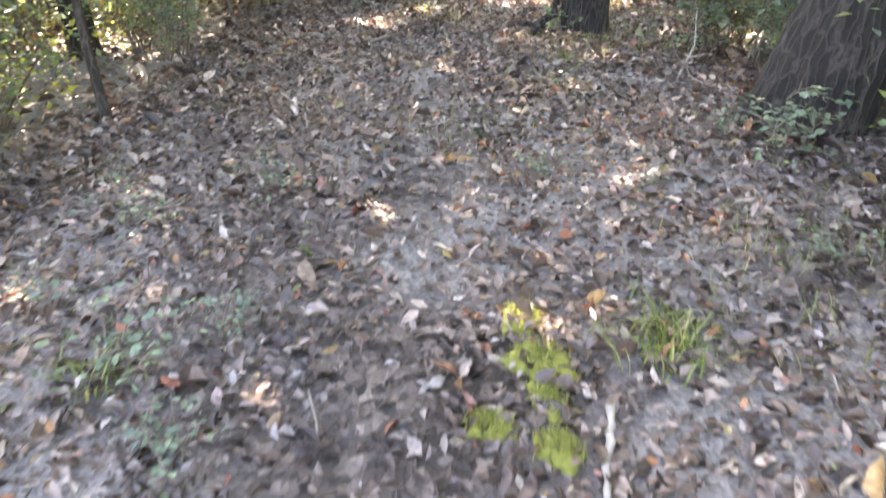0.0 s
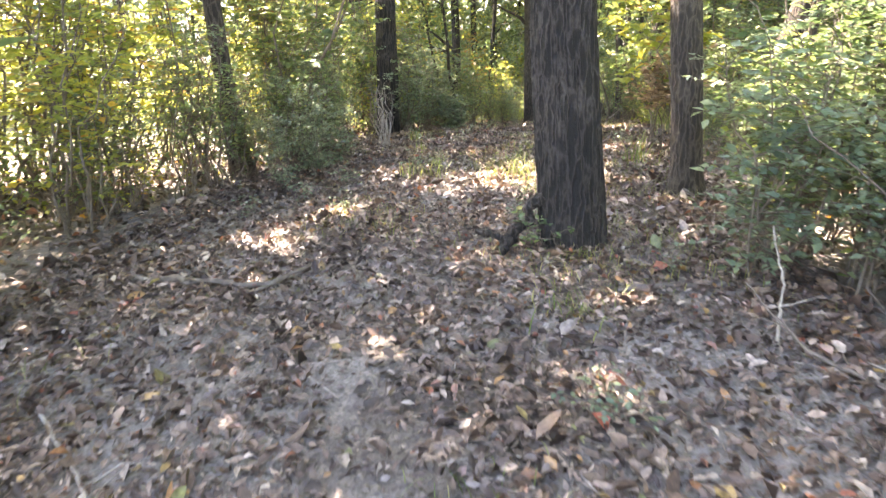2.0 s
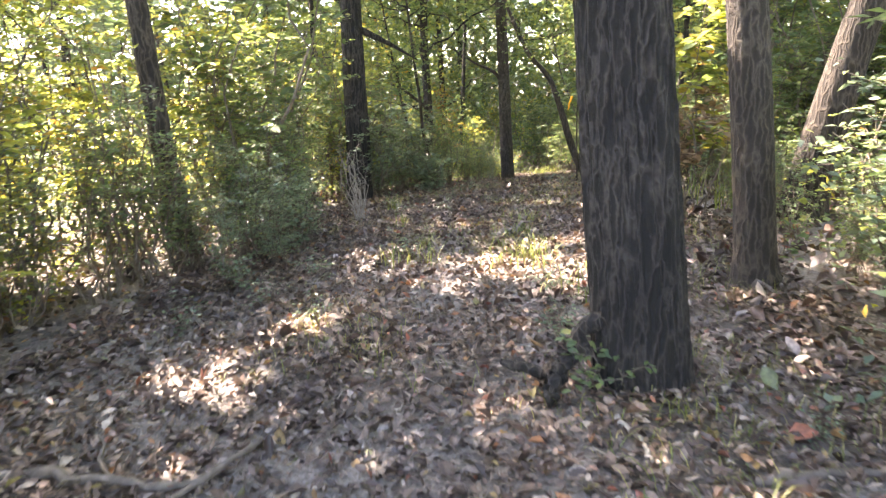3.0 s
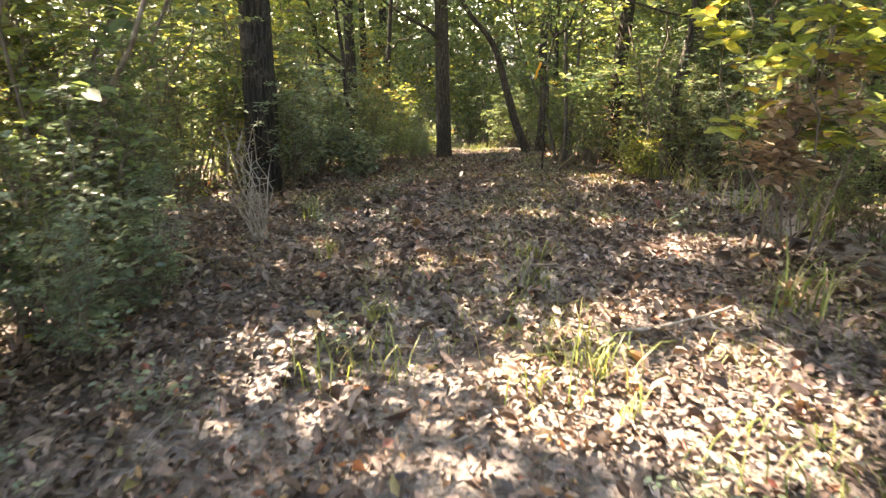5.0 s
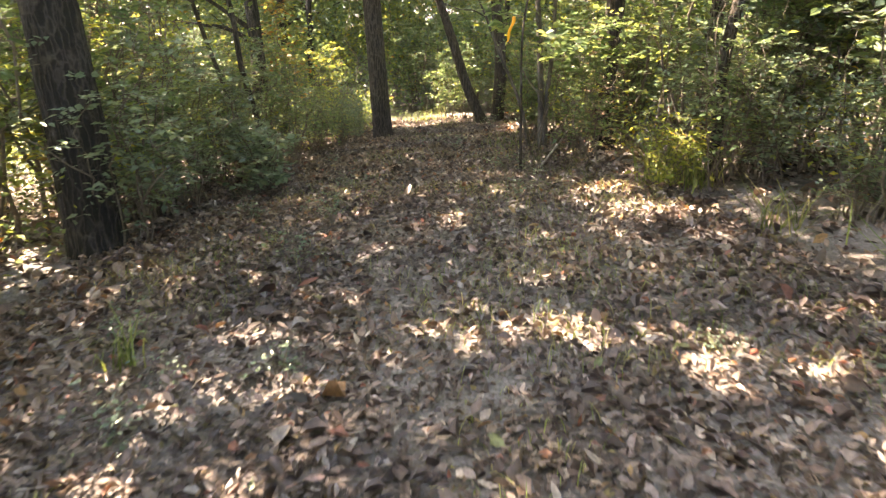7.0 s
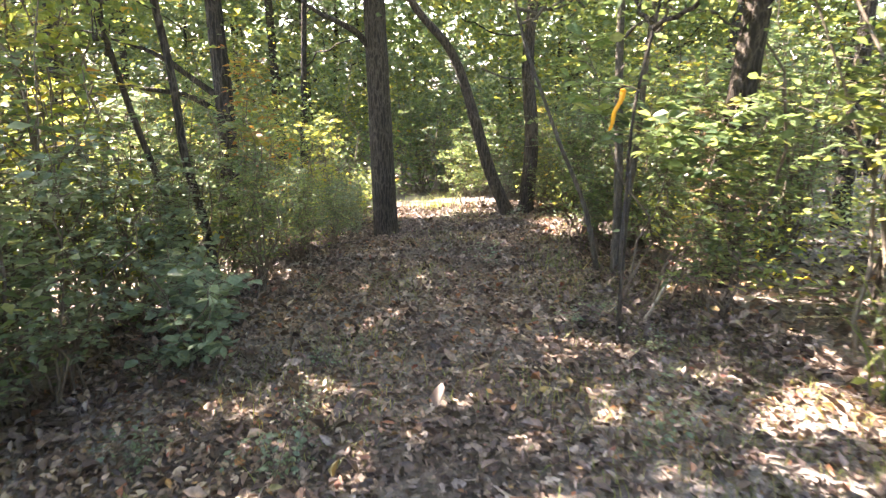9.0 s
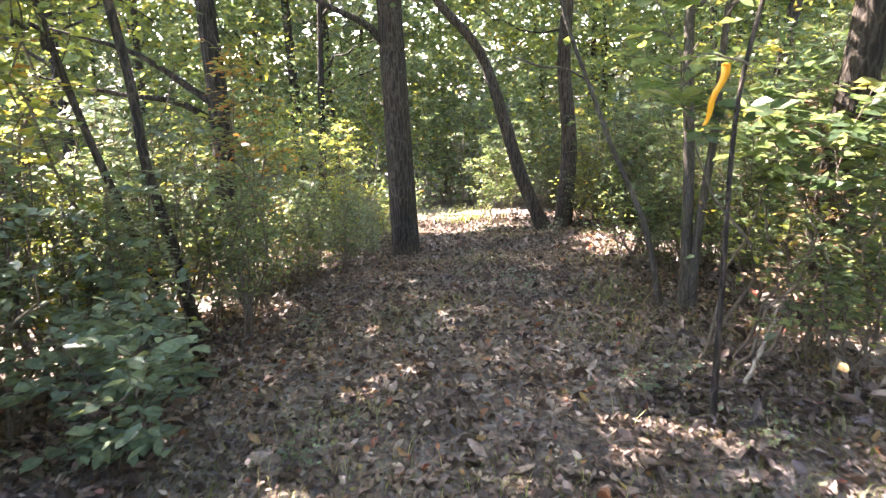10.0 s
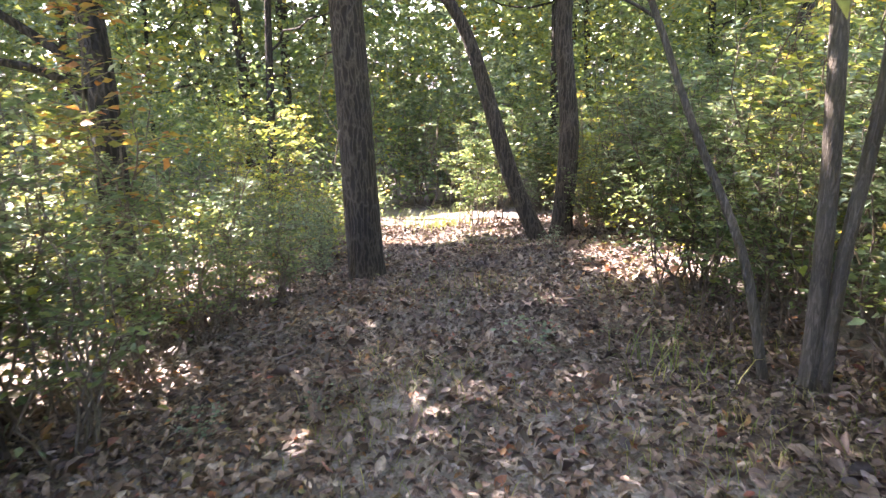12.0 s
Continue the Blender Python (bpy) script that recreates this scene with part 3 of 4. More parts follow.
# ---- undergrowth ----
def shrub(name, label, seed, height, spread, stems, twigs, per_twig, leaf, mat, droop=0.1, bare=0.12, apart=False):
    """A shrub built at the origin: stems, and leaves set along its twigs in flat sprays."""
    rng = np.random.default_rng(seed)
    root = empty(name, 0, 0, 0, label, "bush")
    P, A, U, L = [], [], [], []
    for s in range(stems):
        ang = rng.uniform(0, 2 * np.pi)
        b = np.array([math.cos(ang), math.sin(ang), 0]) * spread * rng.uniform(0.2, 1.0)
        h = height * rng.uniform(0.7, 1.1)
        a0 = np.append(rng.normal(0, 0.05 + spread * 0.08, 2), -0.06)
        line = bend(a0, b + np.array([0, 0, h]), 10, 0.0, rng, 0.35)
        r = 0.004 + 0.0042 * height
        tubes = Tubes().add(line, np.linspace(r, 0.003, 10), 4)
        offshoots = []
        for w in range(twigs):
            u = bare + (1 - bare) * rng.uniform(0, 1)
            i = u * 8.99
            c = line[int(i)] + (line[int(i) + 1] - line[int(i)]) * (i % 1)
            ta = rng.uniform(0, 2 * np.pi)
            tl = rng.uniform(0.22, 0.5) * (0.55 + 0.45 * height / 2.5) * (1.15 - 0.5 * u)
            d = np.array([math.cos(ta), math.sin(ta), rng.uniform(-0.15, 0.55)])
            e = c + d * tl
            tw = bend(c, e, 5, droop * tl, rng, 0.3)
            if apart:
                offshoots.append(Tubes().add(tw[::2], [0.0038, 0.0028, 0.0015], 4).mesh("twig", TWIG))
            else:
                tubes.add(tw[::4], [0.0035, 0.0015], 3)
            q = np.linspace(0.15, 1.0, per_twig)
            pos = np.stack([np.interp(q, np.linspace(0, 1, 5), tw[:, k]) for k in range(3)], 1)
            d = d / np.linalg.norm(d)
            side = np.array([-d[1], d[0], 0]) / max(1e-6, math.hypot(d[0], d[1]))
            sg = np.where(np.arange(per_twig) % 2 == 0, 1.0, -1.0)[:, None]
            ax = unit(d * 0.7 + side * sg + rng.normal(0, 0.3, (per_twig, 3)) + np.array([0, 0, -0.15]))
            P.append(pos + rng.normal(0, 0.012, pos.shape))
            A.append(ax)
            U.append(unit(rng.normal(0, 0.4, (per_twig, 3)) + np.array([0, 0, 1.0])))
            L.append(leaf * rng.uniform(0.65, 1.3, per_twig))
        stem = part("stem", tubes.mesh("stem", TWIG), root)
        for me in offshoots:
            part("twig", me, stem)
    ln = np.concatenate(L)
    part("foliage", leaf_mesh("foliage", np.concatenate(P), np.concatenate(A), np.concatenate(U), ln, ln * rng.uniform(0.45, 0.62, len(ln)), np.full(len(ln), 0.14), mat, leaf >= 0.09 or height < 1.0), root)
    return root


KINDS = {
    "green": [shrub("bush", "green leafy bush on thin stems at the trail edge", s, 1.9, 0.6, 9, 15, 8, 0.082, GREEN, bare=0.26) for s in (201, 202)],
    "bluish": [shrub("bush", "grey-green small-leaved bush in shade", s, 1.6, 0.65, 9, 15, 9, 0.07, BLUISH, bare=0.22) for s in (211, 212)],
    "yellow": [shrub("bush", "tall bush with yellowing autumn leaves", s, 2.6, 0.8, 8, 17, 8, 0.088, YELLOW, bare=0.24) for s in (221, 222)],
    "thin": [shrub("bush", "thin upright shoots with sparse green leaves", s, 1.7, 0.45, 9, 11, 6, 0.068, GREEN, bare=0.28) for s in (231, 232)],
    "low": [shrub("seedling", "small green seedling growing through fallen leaves", s, 0.28, 0.16, 3, 5, 5, 0.045, BLUISH) for s in (241, 242)],
    "tall": [shrub("bush", "tall green understorey bush", s, 3.4, 1.2, 8, 22, 9, 0.10, CANOPY, bare=0.25) for s in (251, 252)],
}
USED = {}


def plant(kind, x, y, size=1.0, turn=None, rng=None):
    rng = rng or np.random.default_rng(int(abs(x * 971 + y * 37)))
    pick = int(rng.integers(0, 2))
    src = KINDS[kind][pick]
    m = pose(x, y, float(land(x, y)), 0, 0, float(rng.uniform(0, 360)) if turn is None else turn) @ Matrix.Scale(size, 4)
    if (kind, pick) not in USED:
        USED[(kind, pick)] = True
        src.matrix_basis = m
        return src
    ob = copy_thing(src, m)
    ob.matrix_basis = m
    return ob


def make_undergrowth():
    rng = np.random.default_rng(404)
    made = 0
    while made < 290:
        y = rng.uniform(0.5, 30)
        left = rng.uniform() < 0.52
        back = rng.uniform(0, 1) ** 1.5 * 3.6
        if left:
            x = float(left_edge(y)) - 0.2 - back
            kind = rng.choice(["green", "bluish", "yellow", "thin", "tall"], p=[0.22, 0.2, 0.24, 0.22, 0.12])
            if y < 12 and back > 0.4 and rng.uniform() < 0.6:
                kind = "yellow"
            if y > 18.2:
                kind = rng.choice(["thin", "bluish", "yellow"], p=[0.6, 0.2, 0.2])
                if rng.uniform() < 0.35:
                    continue
        else:
            x = float(right_edge(y)) + 0.2 + back
            kind = rng.choice(["green", "bluish", "yellow", "thin", "tall"], p=[0.32, 0.3, 0.05, 0.17, 0.16])
            if y > 19 and kind == "tall":
                kind = "thin"
        if left and y < 10 and rng.uniform() < 0.3:
            continue
        if kind in ("tall", "yellow") and back < 0.7:
            kind = "thin"
        size = rng.uniform(0.62, 1.0) if back < 0.7 else rng.uniform(0.9, 1.45)
        if left and y > 21.5:
            size *= 0.6
        if 8.5 < y < 14.5 and not left and back < 1.8:
            kind, size = "thin", size * 0.5
        if not left and 16.8 < y < 20 and back < 1.6 and rng.uniform() < 0.6:
            continue
        if math.hypot(x - 3.0, y - 4.7) < 1.1 or math.hypot(x - 2.2, y - 8.6) < 0.5 or left and 11.8 < y < 15.8 and x > -2.75 - 0.25 * (y - 13.5):
            continue
        high = np.array([[x, y, float(land(x, y)) + q * size] for q in (1.2, 1.9)])
        if in_gap(high).any() and rng.uniform() < (0.55 if y < 22 else 0.95):
            continue
        made += 1
        plant(str(kind), x, y, size, rng=rng)
    for kind, x, y, size in (("bluish", 2.85, 6.5, 0.9), ("green", 3.2, 7.1, 1.0), ("bluish", 2.75, 7.6, 0.9), ("yellow", 3.7, 8.0, 0.8), ("yellow", 4.3, 7.2, 0.9), ("thin", 3.9, 4.9, 0.8), ("yellow", 4.6, 6.0, 0.9), ("bluish", 3.0, 8.6, 1.0), ("bluish", -2.3, 7.0, 1.1), ("yellow", -2.9, 7.8, 1.0), ("yellow", -3.4, 8.9, 1.1), ("yellow", -3.9, 10.2, 1.2), ("thin", -2.5, 9.9, 0.9), ("yellow", -3.2, 6.6, 1.1), ("thin", -2.2, 8.0, 0.8), ("yellow", -4.4, 9.4, 1.3), ("thin", -1.9, 13.5, 0.9), ("thin", -2.1, 14.2, 1.0), ("thin", -1.85, 14.8, 0.8), ("thin", -1.75, 15.6, 0.9), ("thin", -1.65, 16.3, 0.9), ("bluish", -1.75, 16.9, 0.9), ("thin", -1.5, 17.3, 0.8), ("green", -2.5, 13.6, 1.1), ("green", -2.7, 14.6, 1.2), ("bluish", -2.3, 15.9, 1.1), ("green", -2.5, 16.9, 1.2), ("bluish", -2.2, 17.6, 1.0), ("green", -2.6, 12.6, 1.0), ("bluish", -2.3, 11.6, 0.8), ("tall", -3.3, 14.0, 1.0), ("tall", -3.2, 16.2, 1.1), ("yellow", -3.4, 12.4, 1.1), ("tall", 4.2, 15.6, 1.2), ("tall", 4.6, 13.2, 1.2), ("bluish", 3.6, 14.8, 1.2), ("green", 3.9, 17.2, 1.3), ("green", 3.4, 12.8, 1.0), ("tall", 5.0, 17.8, 1.3)):
        if 11.8 < y < 15.8 and -2.75 - 0.25 * (y - 13.5) < x < 0:
            continue
        if left_edge(y) - 0.15 > x or x > right_edge(y) + 0.15:
            plant(kind, x, y, size, rng=rng)
    for kind, x, y, size in (("green", 1.2, 27.5, 0.9), ("green", 1.65, 27.9, 1.0), ("yellow", 2.9, 26.7, 0.8), ("green", 3.2, 25.6, 0.8), ("green", 0.4, 31.6, 1.3), ("bluish", 1.2, 31.2, 1.4), ("green", 2.2, 30.2, 1.3), ("thin", -1.0, 25.6, 0.7), ("thin", -1.1, 26.6, 0.6), ("thin", -0.4, 28.9, 0.5), ("bluish", -1.7, 10.9, 0.5), ("bluish", -1.65, 10.1, 0.5), ("bluish", -1.75, 9.4, 0.5), ("bluish", -2.1, 10.5, 0.7), ("bluish", -2.05, 19.6, 0.9), ("bluish", -2.4, 18.3, 1.0), ("bluish", -1.75, 20.7, 0.8), ("green", -2.4, 20.6, 1.0), ("thin", -1.6, 21.2, 0.8), ("thin", -1.45, 22.0, 0.8), ("thin", -1.3, 22.8, 0.8), ("green", -2.0, 22.2, 0.8)):
        plant(kind, x, y, size, rng=rng)
    for i in range(64):
        y = rng.uniform(1.5, 27)
        x = float(trail_x(y)) + rng.choice([-1, 1]) * rng.uniform(0.45, 1.9)
        plant("low", x, y, rng.uniform(0.4, 0.9), rng=rng)


make_undergrowth()


def thicket(name, count, clumps, size, material, seed, label, sides=(-1, 1), tall=0.9):
    """Low leafy growth that covers the ground beyond both edges of the trail."""
    rng = np.random.default_rng(seed)
    y = rng.uniform(-2, 30, clumps)
    out = 0.5 + rng.uniform(0, 1, clumps) ** 1.2 * 6.0
    x = np.where(rng.choice(sides, clumps) < 0, left_edge(y) - out, right_edge(y) + out)
    c = np.column_stack([x, y, land(x, y) + rng.uniform(0.05, tall, clumps)])
    p = c[rng.integers(0, clumps, count)] + rng.normal(0, 1, (count, 3)) * np.array([0.3, 0.3, 0.11])
    p = p[(p[:, 2] > land(p[:, 0], p[:, 1]) + 0.02) & ((p[:, 0] < left_edge(p[:, 1]) - 0.2) | (p[:, 0] > right_edge(p[:, 1]) + 0.2))]
    n = len(p)
    axis = unit(rng.normal(0, 1, (n, 3)) * np.array([1, 1, 0.4]))
    up = unit(rng.normal(0, 0.45, (n, 3)) + np.array([0, 0, 1.0]))
    ln = size * rng.uniform(0.6, 1.3, n)
    ob = new(name, leaf_mesh(name, p, axis, up, ln, ln * 0.55, np.full(n, 0.15), material))
    return tagged(ob, label, "undergrowth", kind="stuff")


thicket("undergrowth", 34000, 620, 0.075, GREEN, 701, "low green leafy growth between the trailside stems")
thicket("undergrowth", 26000, 480, 0.075, YELLOW, 702, "low yellow-green growth lit by the sun", (-1, -1, 1))
thicket("undergrowth", 22000, 420, 0.07, BLUISH, 703, "low grey-green growth in shade")


def far_foliage(name, count, clumps, size, material, seed, label):
    """The leafy depth of the woods beyond the trailside bushes."""
    rng = np.random.default_rng(seed)
    c = []
    while len(c) < clumps:
        y, side = rng.uniform(-12, 62), rng.uniform(-24, 24)
        x = float(trail_x(y)) + side
        clear = (6.0 if side < 0 else 4.6) if y < 24 else (3.6 if y < 30 else 0.0)
        if abs(side) < clear:
            continue
        h = rng.uniform(0.2, 1.0) * rng.uniform(1.5, 8.0)
        if -13 < side < 0 and y < 30:
            if rng.uniform() < 0.8:
                continue
            h = min(h, rng.uniform(0.3, 2.2))
        c.append((x, y, float(land(x, y)) + h))
    c = np.array(c)
    k = rng.integers(0, clumps, count)
    p = c[k] + rng.normal(0, 1, (count, 3)) * np.array([0.5, 0.5, 0.2])
    p = p[~in_gap(p) & (p[:, 2] > land(p[:, 0], p[:, 1]) + 0.03)]
    n = len(p)
    axis = unit(rng.normal(0, 1, (n, 3)) * np.array([1, 1, 0.4]) + np.array([0, 0, -0.2]))
    up = unit(rng.normal(0, 0.5, (n, 3)) + np.array([0, 0, 1.0]))
    away = np.abs(p[:, 0] - trail_x(p[:, 1]))
    ln = size * rng.uniform(0.6, 1.3, n) * np.clip(0.65 + 0.05 * away + 0.02 * np.clip(p[:, 1] - 26, 0, 30), 0.8, 1.9)
    ob = new(name, leaf_mesh(name, p, axis, up, ln, ln * 0.55, np.full(n, 0.15), material))
    return tagged(ob, label, "foliage", kind="stuff")


far_foliage("woodland_foliage", 48000, 1000, 0.115, GREEN, 501, "dense green leaves of the woods behind the trail")
far_foliage("woodland_foliage", 52000, 1100, 0.115, CANOPY, 502, "lighter green leaves of the woods")
far_foliage("woodland_foliage", 30000, 600, 0.11, YELLOW, 503, "yellow-green autumn leaves of the woods")
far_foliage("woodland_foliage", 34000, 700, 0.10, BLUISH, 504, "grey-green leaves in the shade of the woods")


def high_canopy(count, seed):
    """Mostly unseen tree-top sprays, added for shade, with openings where the sun comes through."""
    rng = np.random.default_rng(seed)
    many = int(1.8 * count)
    y = np.where(rng.uniform(0, 1, many) < 0.12, rng.uniform(-3, 6.3, many), rng.uniform(-3, 31, many))
    x = rng.uniform(left_edge(y) - 0.2, right_edge(y) + 0.9)
    # Sprays stand up the sun's direction from the ground they shade
    p = np.column_stack([x, y, land(x, y)]) + np.array(SUN_TO) / SUN_TO.z * rng.uniform(6.5, 11.5, many)[:, None]
    q = np.column_stack([rng.uniform(-24, 20, count), rng.uniform(-10, 40, count), rng.uniform(6.0, 11.0, count)])
    r = np.column_stack([rng.uniform(-26, 26, 4 * count), rng.uniform(29, 66, 4 * count), rng.uniform(8.0, 15.0, 4 * count)])
    few = count // 2
    sx, sy = rng.uniform(4.5, 11, few), rng.uniform(10, 18, few)
    shade = np.column_stack([sx, sy, land(sx, sy)]) + np.array(SUN_TO) / SUN_TO.z * rng.uniform(7.5, 11.5, few)[:, None]
    p = np.concatenate([p, q[~over_trail(q) & ((q[:, 0] < -17) | (q[:, 0] > 1))], shade, r])
    p = p[~in_gap(p)]
    n = len(p)
    axis = unit(rng.normal(0, 1, (n, 3)) * np.array([1, 1, 0.3]))
    up = unit(rng.normal(0, 0.35, (n, 3)) + np.array([0, 0, 1.0]))
    ln = rng.uniform(0.25, 0.5, n) * np.where((p[:, 1] > 27) & (p[:, 1] < 52), 1.7, 1.0)
    ob = new("shade_sprays", leaf_mesh("shade_sprays", p, axis, up, ln, ln * 0.6, np.full(n, 0.1), CANOPY))
    tagged(ob, "mostly unseen leaf sprays added overhead to shade the woods", "foliage", kind="stuff")


high_canopy(9500, 601)


def back_woods(count, clumps, size, material, seed, y0, y1, label):
    """Leafy slope that closes the view where the trail bends away."""
    rng = np.random.default_rng(seed)
    cy = rng.uniform(0, 1, clumps) ** 1.4 * (y1 - y0) + y0
    cx = trail_x(28) + rng.uniform(-1, 1, clumps) * (4 + (cy - 25) * 0.75)
    top = np.clip((cy - 26) * 0.62, 1.2, 18)
    c = np.column_stack([cx, cy, land(cx, cy) + rng.uniform(0.0, 1.0, clumps) * top])
    k = rng.integers(0, clumps, count)
    p = c[k] + rng.normal(0, 1, (count, 3)) * np.array([0.6, 0.5, 0.22])
    p = p[(p[:, 2] > land(p[:, 0], p[:, 1]) + 0.03) & ~in_gap(p)]
    n = len(p)
    axis = unit(rng.normal(0, 1, (n, 3)) * np.array([1, 1, 0.4]) + np.array([0, 0, -0.2]))
    up = unit(rng.normal(0, 0.5, (n, 3)) + np.array([0, 0, 1.0]))
    ln = size * rng.uniform(0.6, 1.3, n) * (1 + 0.05 * np.clip(p[:, 1] - 30, 0, 30))
    ob = new("woodland_foliage", leaf_mesh("woodland_foliage", p, axis, up, ln, ln * 0.55, np.full(n, 0.15), material))
    tagged(ob, label, "foliage", kind="stuff")


back_woods(44000, 520, 0.13, GREEN, 611, 29.6, 56, "dense green bushes closing the end of the trail")
back_woods(14000, 260, 0.13, YELLOW, 612, 29.6, 56, "yellow-green bushes closing the end of the trail")
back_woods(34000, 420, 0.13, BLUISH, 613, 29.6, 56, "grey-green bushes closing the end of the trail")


def distant_woods(count, seed):
    """The far edge of the woods, all round the walk."""
    rng = np.random.default_rng(seed)
    a, r = rng.uniform(-2.2, 2.2, count), rng.uniform(44, 62, count)
    x, y = r * np.sin(a), 12 + r * np.cos(a)
    p = np.column_stack([x, y, land(x, y) + rng.uniform(0, 1, count) ** 1.1 * 28])
    axis = unit(rng.normal(0, 1, (count, 3)) * np.array([1, 1, 0.5]))
    up = unit(rng.normal(0, 0.6, (count, 3)) + np.array([0, 0, 1.0]))
    ln = rng.uniform(0.8, 1.7, count)
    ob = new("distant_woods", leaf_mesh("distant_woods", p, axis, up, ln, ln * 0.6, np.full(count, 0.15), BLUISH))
    tagged(ob, "dark green depth of the far woods", "foliage", kind="stuff")


distant_woods(70000, 621)


def far_stems():
    rng = np.random.default_rng(61)
    tubes = Tubes()
    for i in range(420):
        y, side = rng.uniform(-4, 50), rng.choice([-1, 1]) * rng.uniform(2.6, 15)
        if y > 31:
            side = rng.uniform(-12, 12)
        x = float(trail_x(y)) + side
        if side < 0 and x > float(left_edge(y)) - 0.5 and y < 31:
            continue
        if side > 0 and x < float(right_edge(y)) + 0.5 and y < 31:
            continue
        z = float(land(x, y))
        h = rng.uniform(1.5, 5.5)
        top = np.array([x + rng.normal(0, 0.4), y + rng.normal(0, 0.4), z + h])
        r = rng.uniform(0.008, 0.03)
        tubes.add(bend((x, y, z - 0.05), top, 8, 0, rng, 0.3), np.linspace(r, 0.004, 8), 5)
    ob = new("woodland_stems", tubes.mesh("woodland_stems", TWIG))
    tagged(ob, "thin dark stems of saplings in the woods", "saplings", kind="stuff")


far_stems()


# ---- dead wood on the ground ----
def fallen(name, pts, r, mat, label, forks=0, seed=0, lift=0.012):
    rng = np.random.default_rng(900 + seed)
    pts = np.array([(x, y, float(land(x, y)) + (q if q is not None else lift)) for x, y, q in pts])
    root = empty(name, *pts[0], label, "branch")
    line = smooth_line(pts - pts[0], 18)
    line += rng.normal(0, r * 0.35, line.shape)
    part("stem", Tubes().add(line, np.linspace(r, r * 0.45, 18) * (1 + 0.15 * rng.normal(0, 1, 18)), 7).mesh("stem", mat), root)
    for i in range(forks):
        a = line[rng.integers(5, 15)]
        d = rng.normal(0, 1, 3) * np.array([1, 1, 0.15]) * 0.16
        part("side_twig", Tubes().add(bend(a, a + d + np.array([0, 0, 0.02]), 5, 0.01, rng, 0.3), np.linspace(r * 0.5, r * 0.2, 5), 5).mesh("side_twig", mat), root)
    return root


fallen("dead_branch", [(1.10, 7.42, 0.44), (0.98, 7.40, 0.25), (0.84, 7.38, 0.11), (0.72, 7.45, 0.09), (0.61, 7.55, 0.09)], 0.052, BARK_OAK, "dead branch leaning on the foot of an oak", 0, 1)
fallen("dead_branch", [(0.86, 7.38, 0.10), (0.83, 7.28, 0.08), (0.83, 7.16, 0.06)], 0.045, BARK_OAK, "short dead branch stub on leaves", 0, 2)
fallen("dead_branch", [(-1.5, 6.58, 0.03), (-1.0, 6.54, 0.045), (-0.58, 6.44, 0.045), (-0.46, 6.6, 0.06), (-0.38, 6.82, 0.05)], 0.026, DARKWOOD, "thin grey dead branch lying on leaves", 3, 3)
fallen("dead_branch", [(1.55, 6.66, None), (1.9, 6.70, 0.02), (2.35, 6.72, 0.02)], 0.026, DARKWOOD, "dark rotten branch lying in shade", 1, 4)
fallen("dead_branch", [(-0.92, 5.13, None), (-0.47, 4.80, 0.02), (-0.19, 4.58, 0.03), (0.08, 4.16, 0.02)], 0.011, DEADWOOD, "pale curved dead twig on leaves", 2, 5)
fallen("dead_branch", [(0.70, 10.41, 0.02), (1.01, 10.36, 0.02), (1.23, 10.43, 0.04), (1.53, 10.60, 0.07)], 0.013, DEADWOOD, "pale bent dead twig in sunlight", 1, 6)
fallen("dead_branch", [(1.38, 10.50, 0.02), (1.45, 10.25, 0.02), (1.52, 10.02, 0.02)], 0.012, DEADWOOD, "short pale dead twig", 0, 7)
fallen("dead_branch", [(0.46, 11.05, 0.02), (0.55, 11.4, 0.06), (0.62, 11.7, 0.12)], 0.022, DARKWOOD, "dark broken branch sticking up from leaves", 1, 8)
fallen("dead_branch", [(0.12, 10.87, 0.02), (0.24, 10.95, 0.03), (0.36, 11.03, 0.03)], 0.018, DARKWOOD, "short dark broken stick on leaves", 0, 9)
fallen("dead_branch", [(0.53, 10.78, 0.02), (0.65, 10.84, 0.03), (0.78, 10.90, 0.03)], 0.020, DARKWOOD, "short dark broken stick on leaves", 0, 10)
fallen("dead_branch", [(2.15, 2.27, 0.02), (2.165, 2.10, 0.03), (2.18, 1.95, 0.02), (2.2, 1.7, 0.02)], 0.013, DEADWOOD, "pale weathered stick beside moss", 0, 11)
fallen("dead_branch", [(1.10, 7.05, 0.01), (1.17, 6.9, 0.03), (1.20, 6.72, 0.04)], 0.014, DEADWOOD, "short grey stick on leaves", 0, 12)
fallen("dead_branch", [(2.55, 5.6, 0.02), (2.3, 5.9, 0.05), (2.1, 6.25, 0.22)], 0.010, DARKWOOD, "brown dead twig rising from leaves", 2, 13)
fallen("dead_branch", [(2.2, 6.0, 0.02), (2.28, 6.3, 0.2), (2.25, 6.5, 0.42)], 0.010, DEADWOOD, "pale dead shoot at the trail edge", 1, 14)
fallen("dead_branch", [(1.75, 22.4, 0.02), (1.5, 22.35, 0.03), (1.2, 22.5, 0.02)], 0.018, DARKWOOD, "dark stick on leaves", 1, 15)
fallen("dead_branch", [(1.75, 18.3, 0.02), (1.95, 18.5, 0.2), (2.2, 18.8, 0.42)], 0.014, DEADWOOD, "pale dead branch rising among bushes", 1, 16)
fallen("dead_branch", [(-0.9, 21.2, 0.02), (-0.75, 21.4, 0.05), (-0.6, 21.5, 0.04)], 0.016, DARKWOOD, "dark stick at the trail edge", 1, 17)


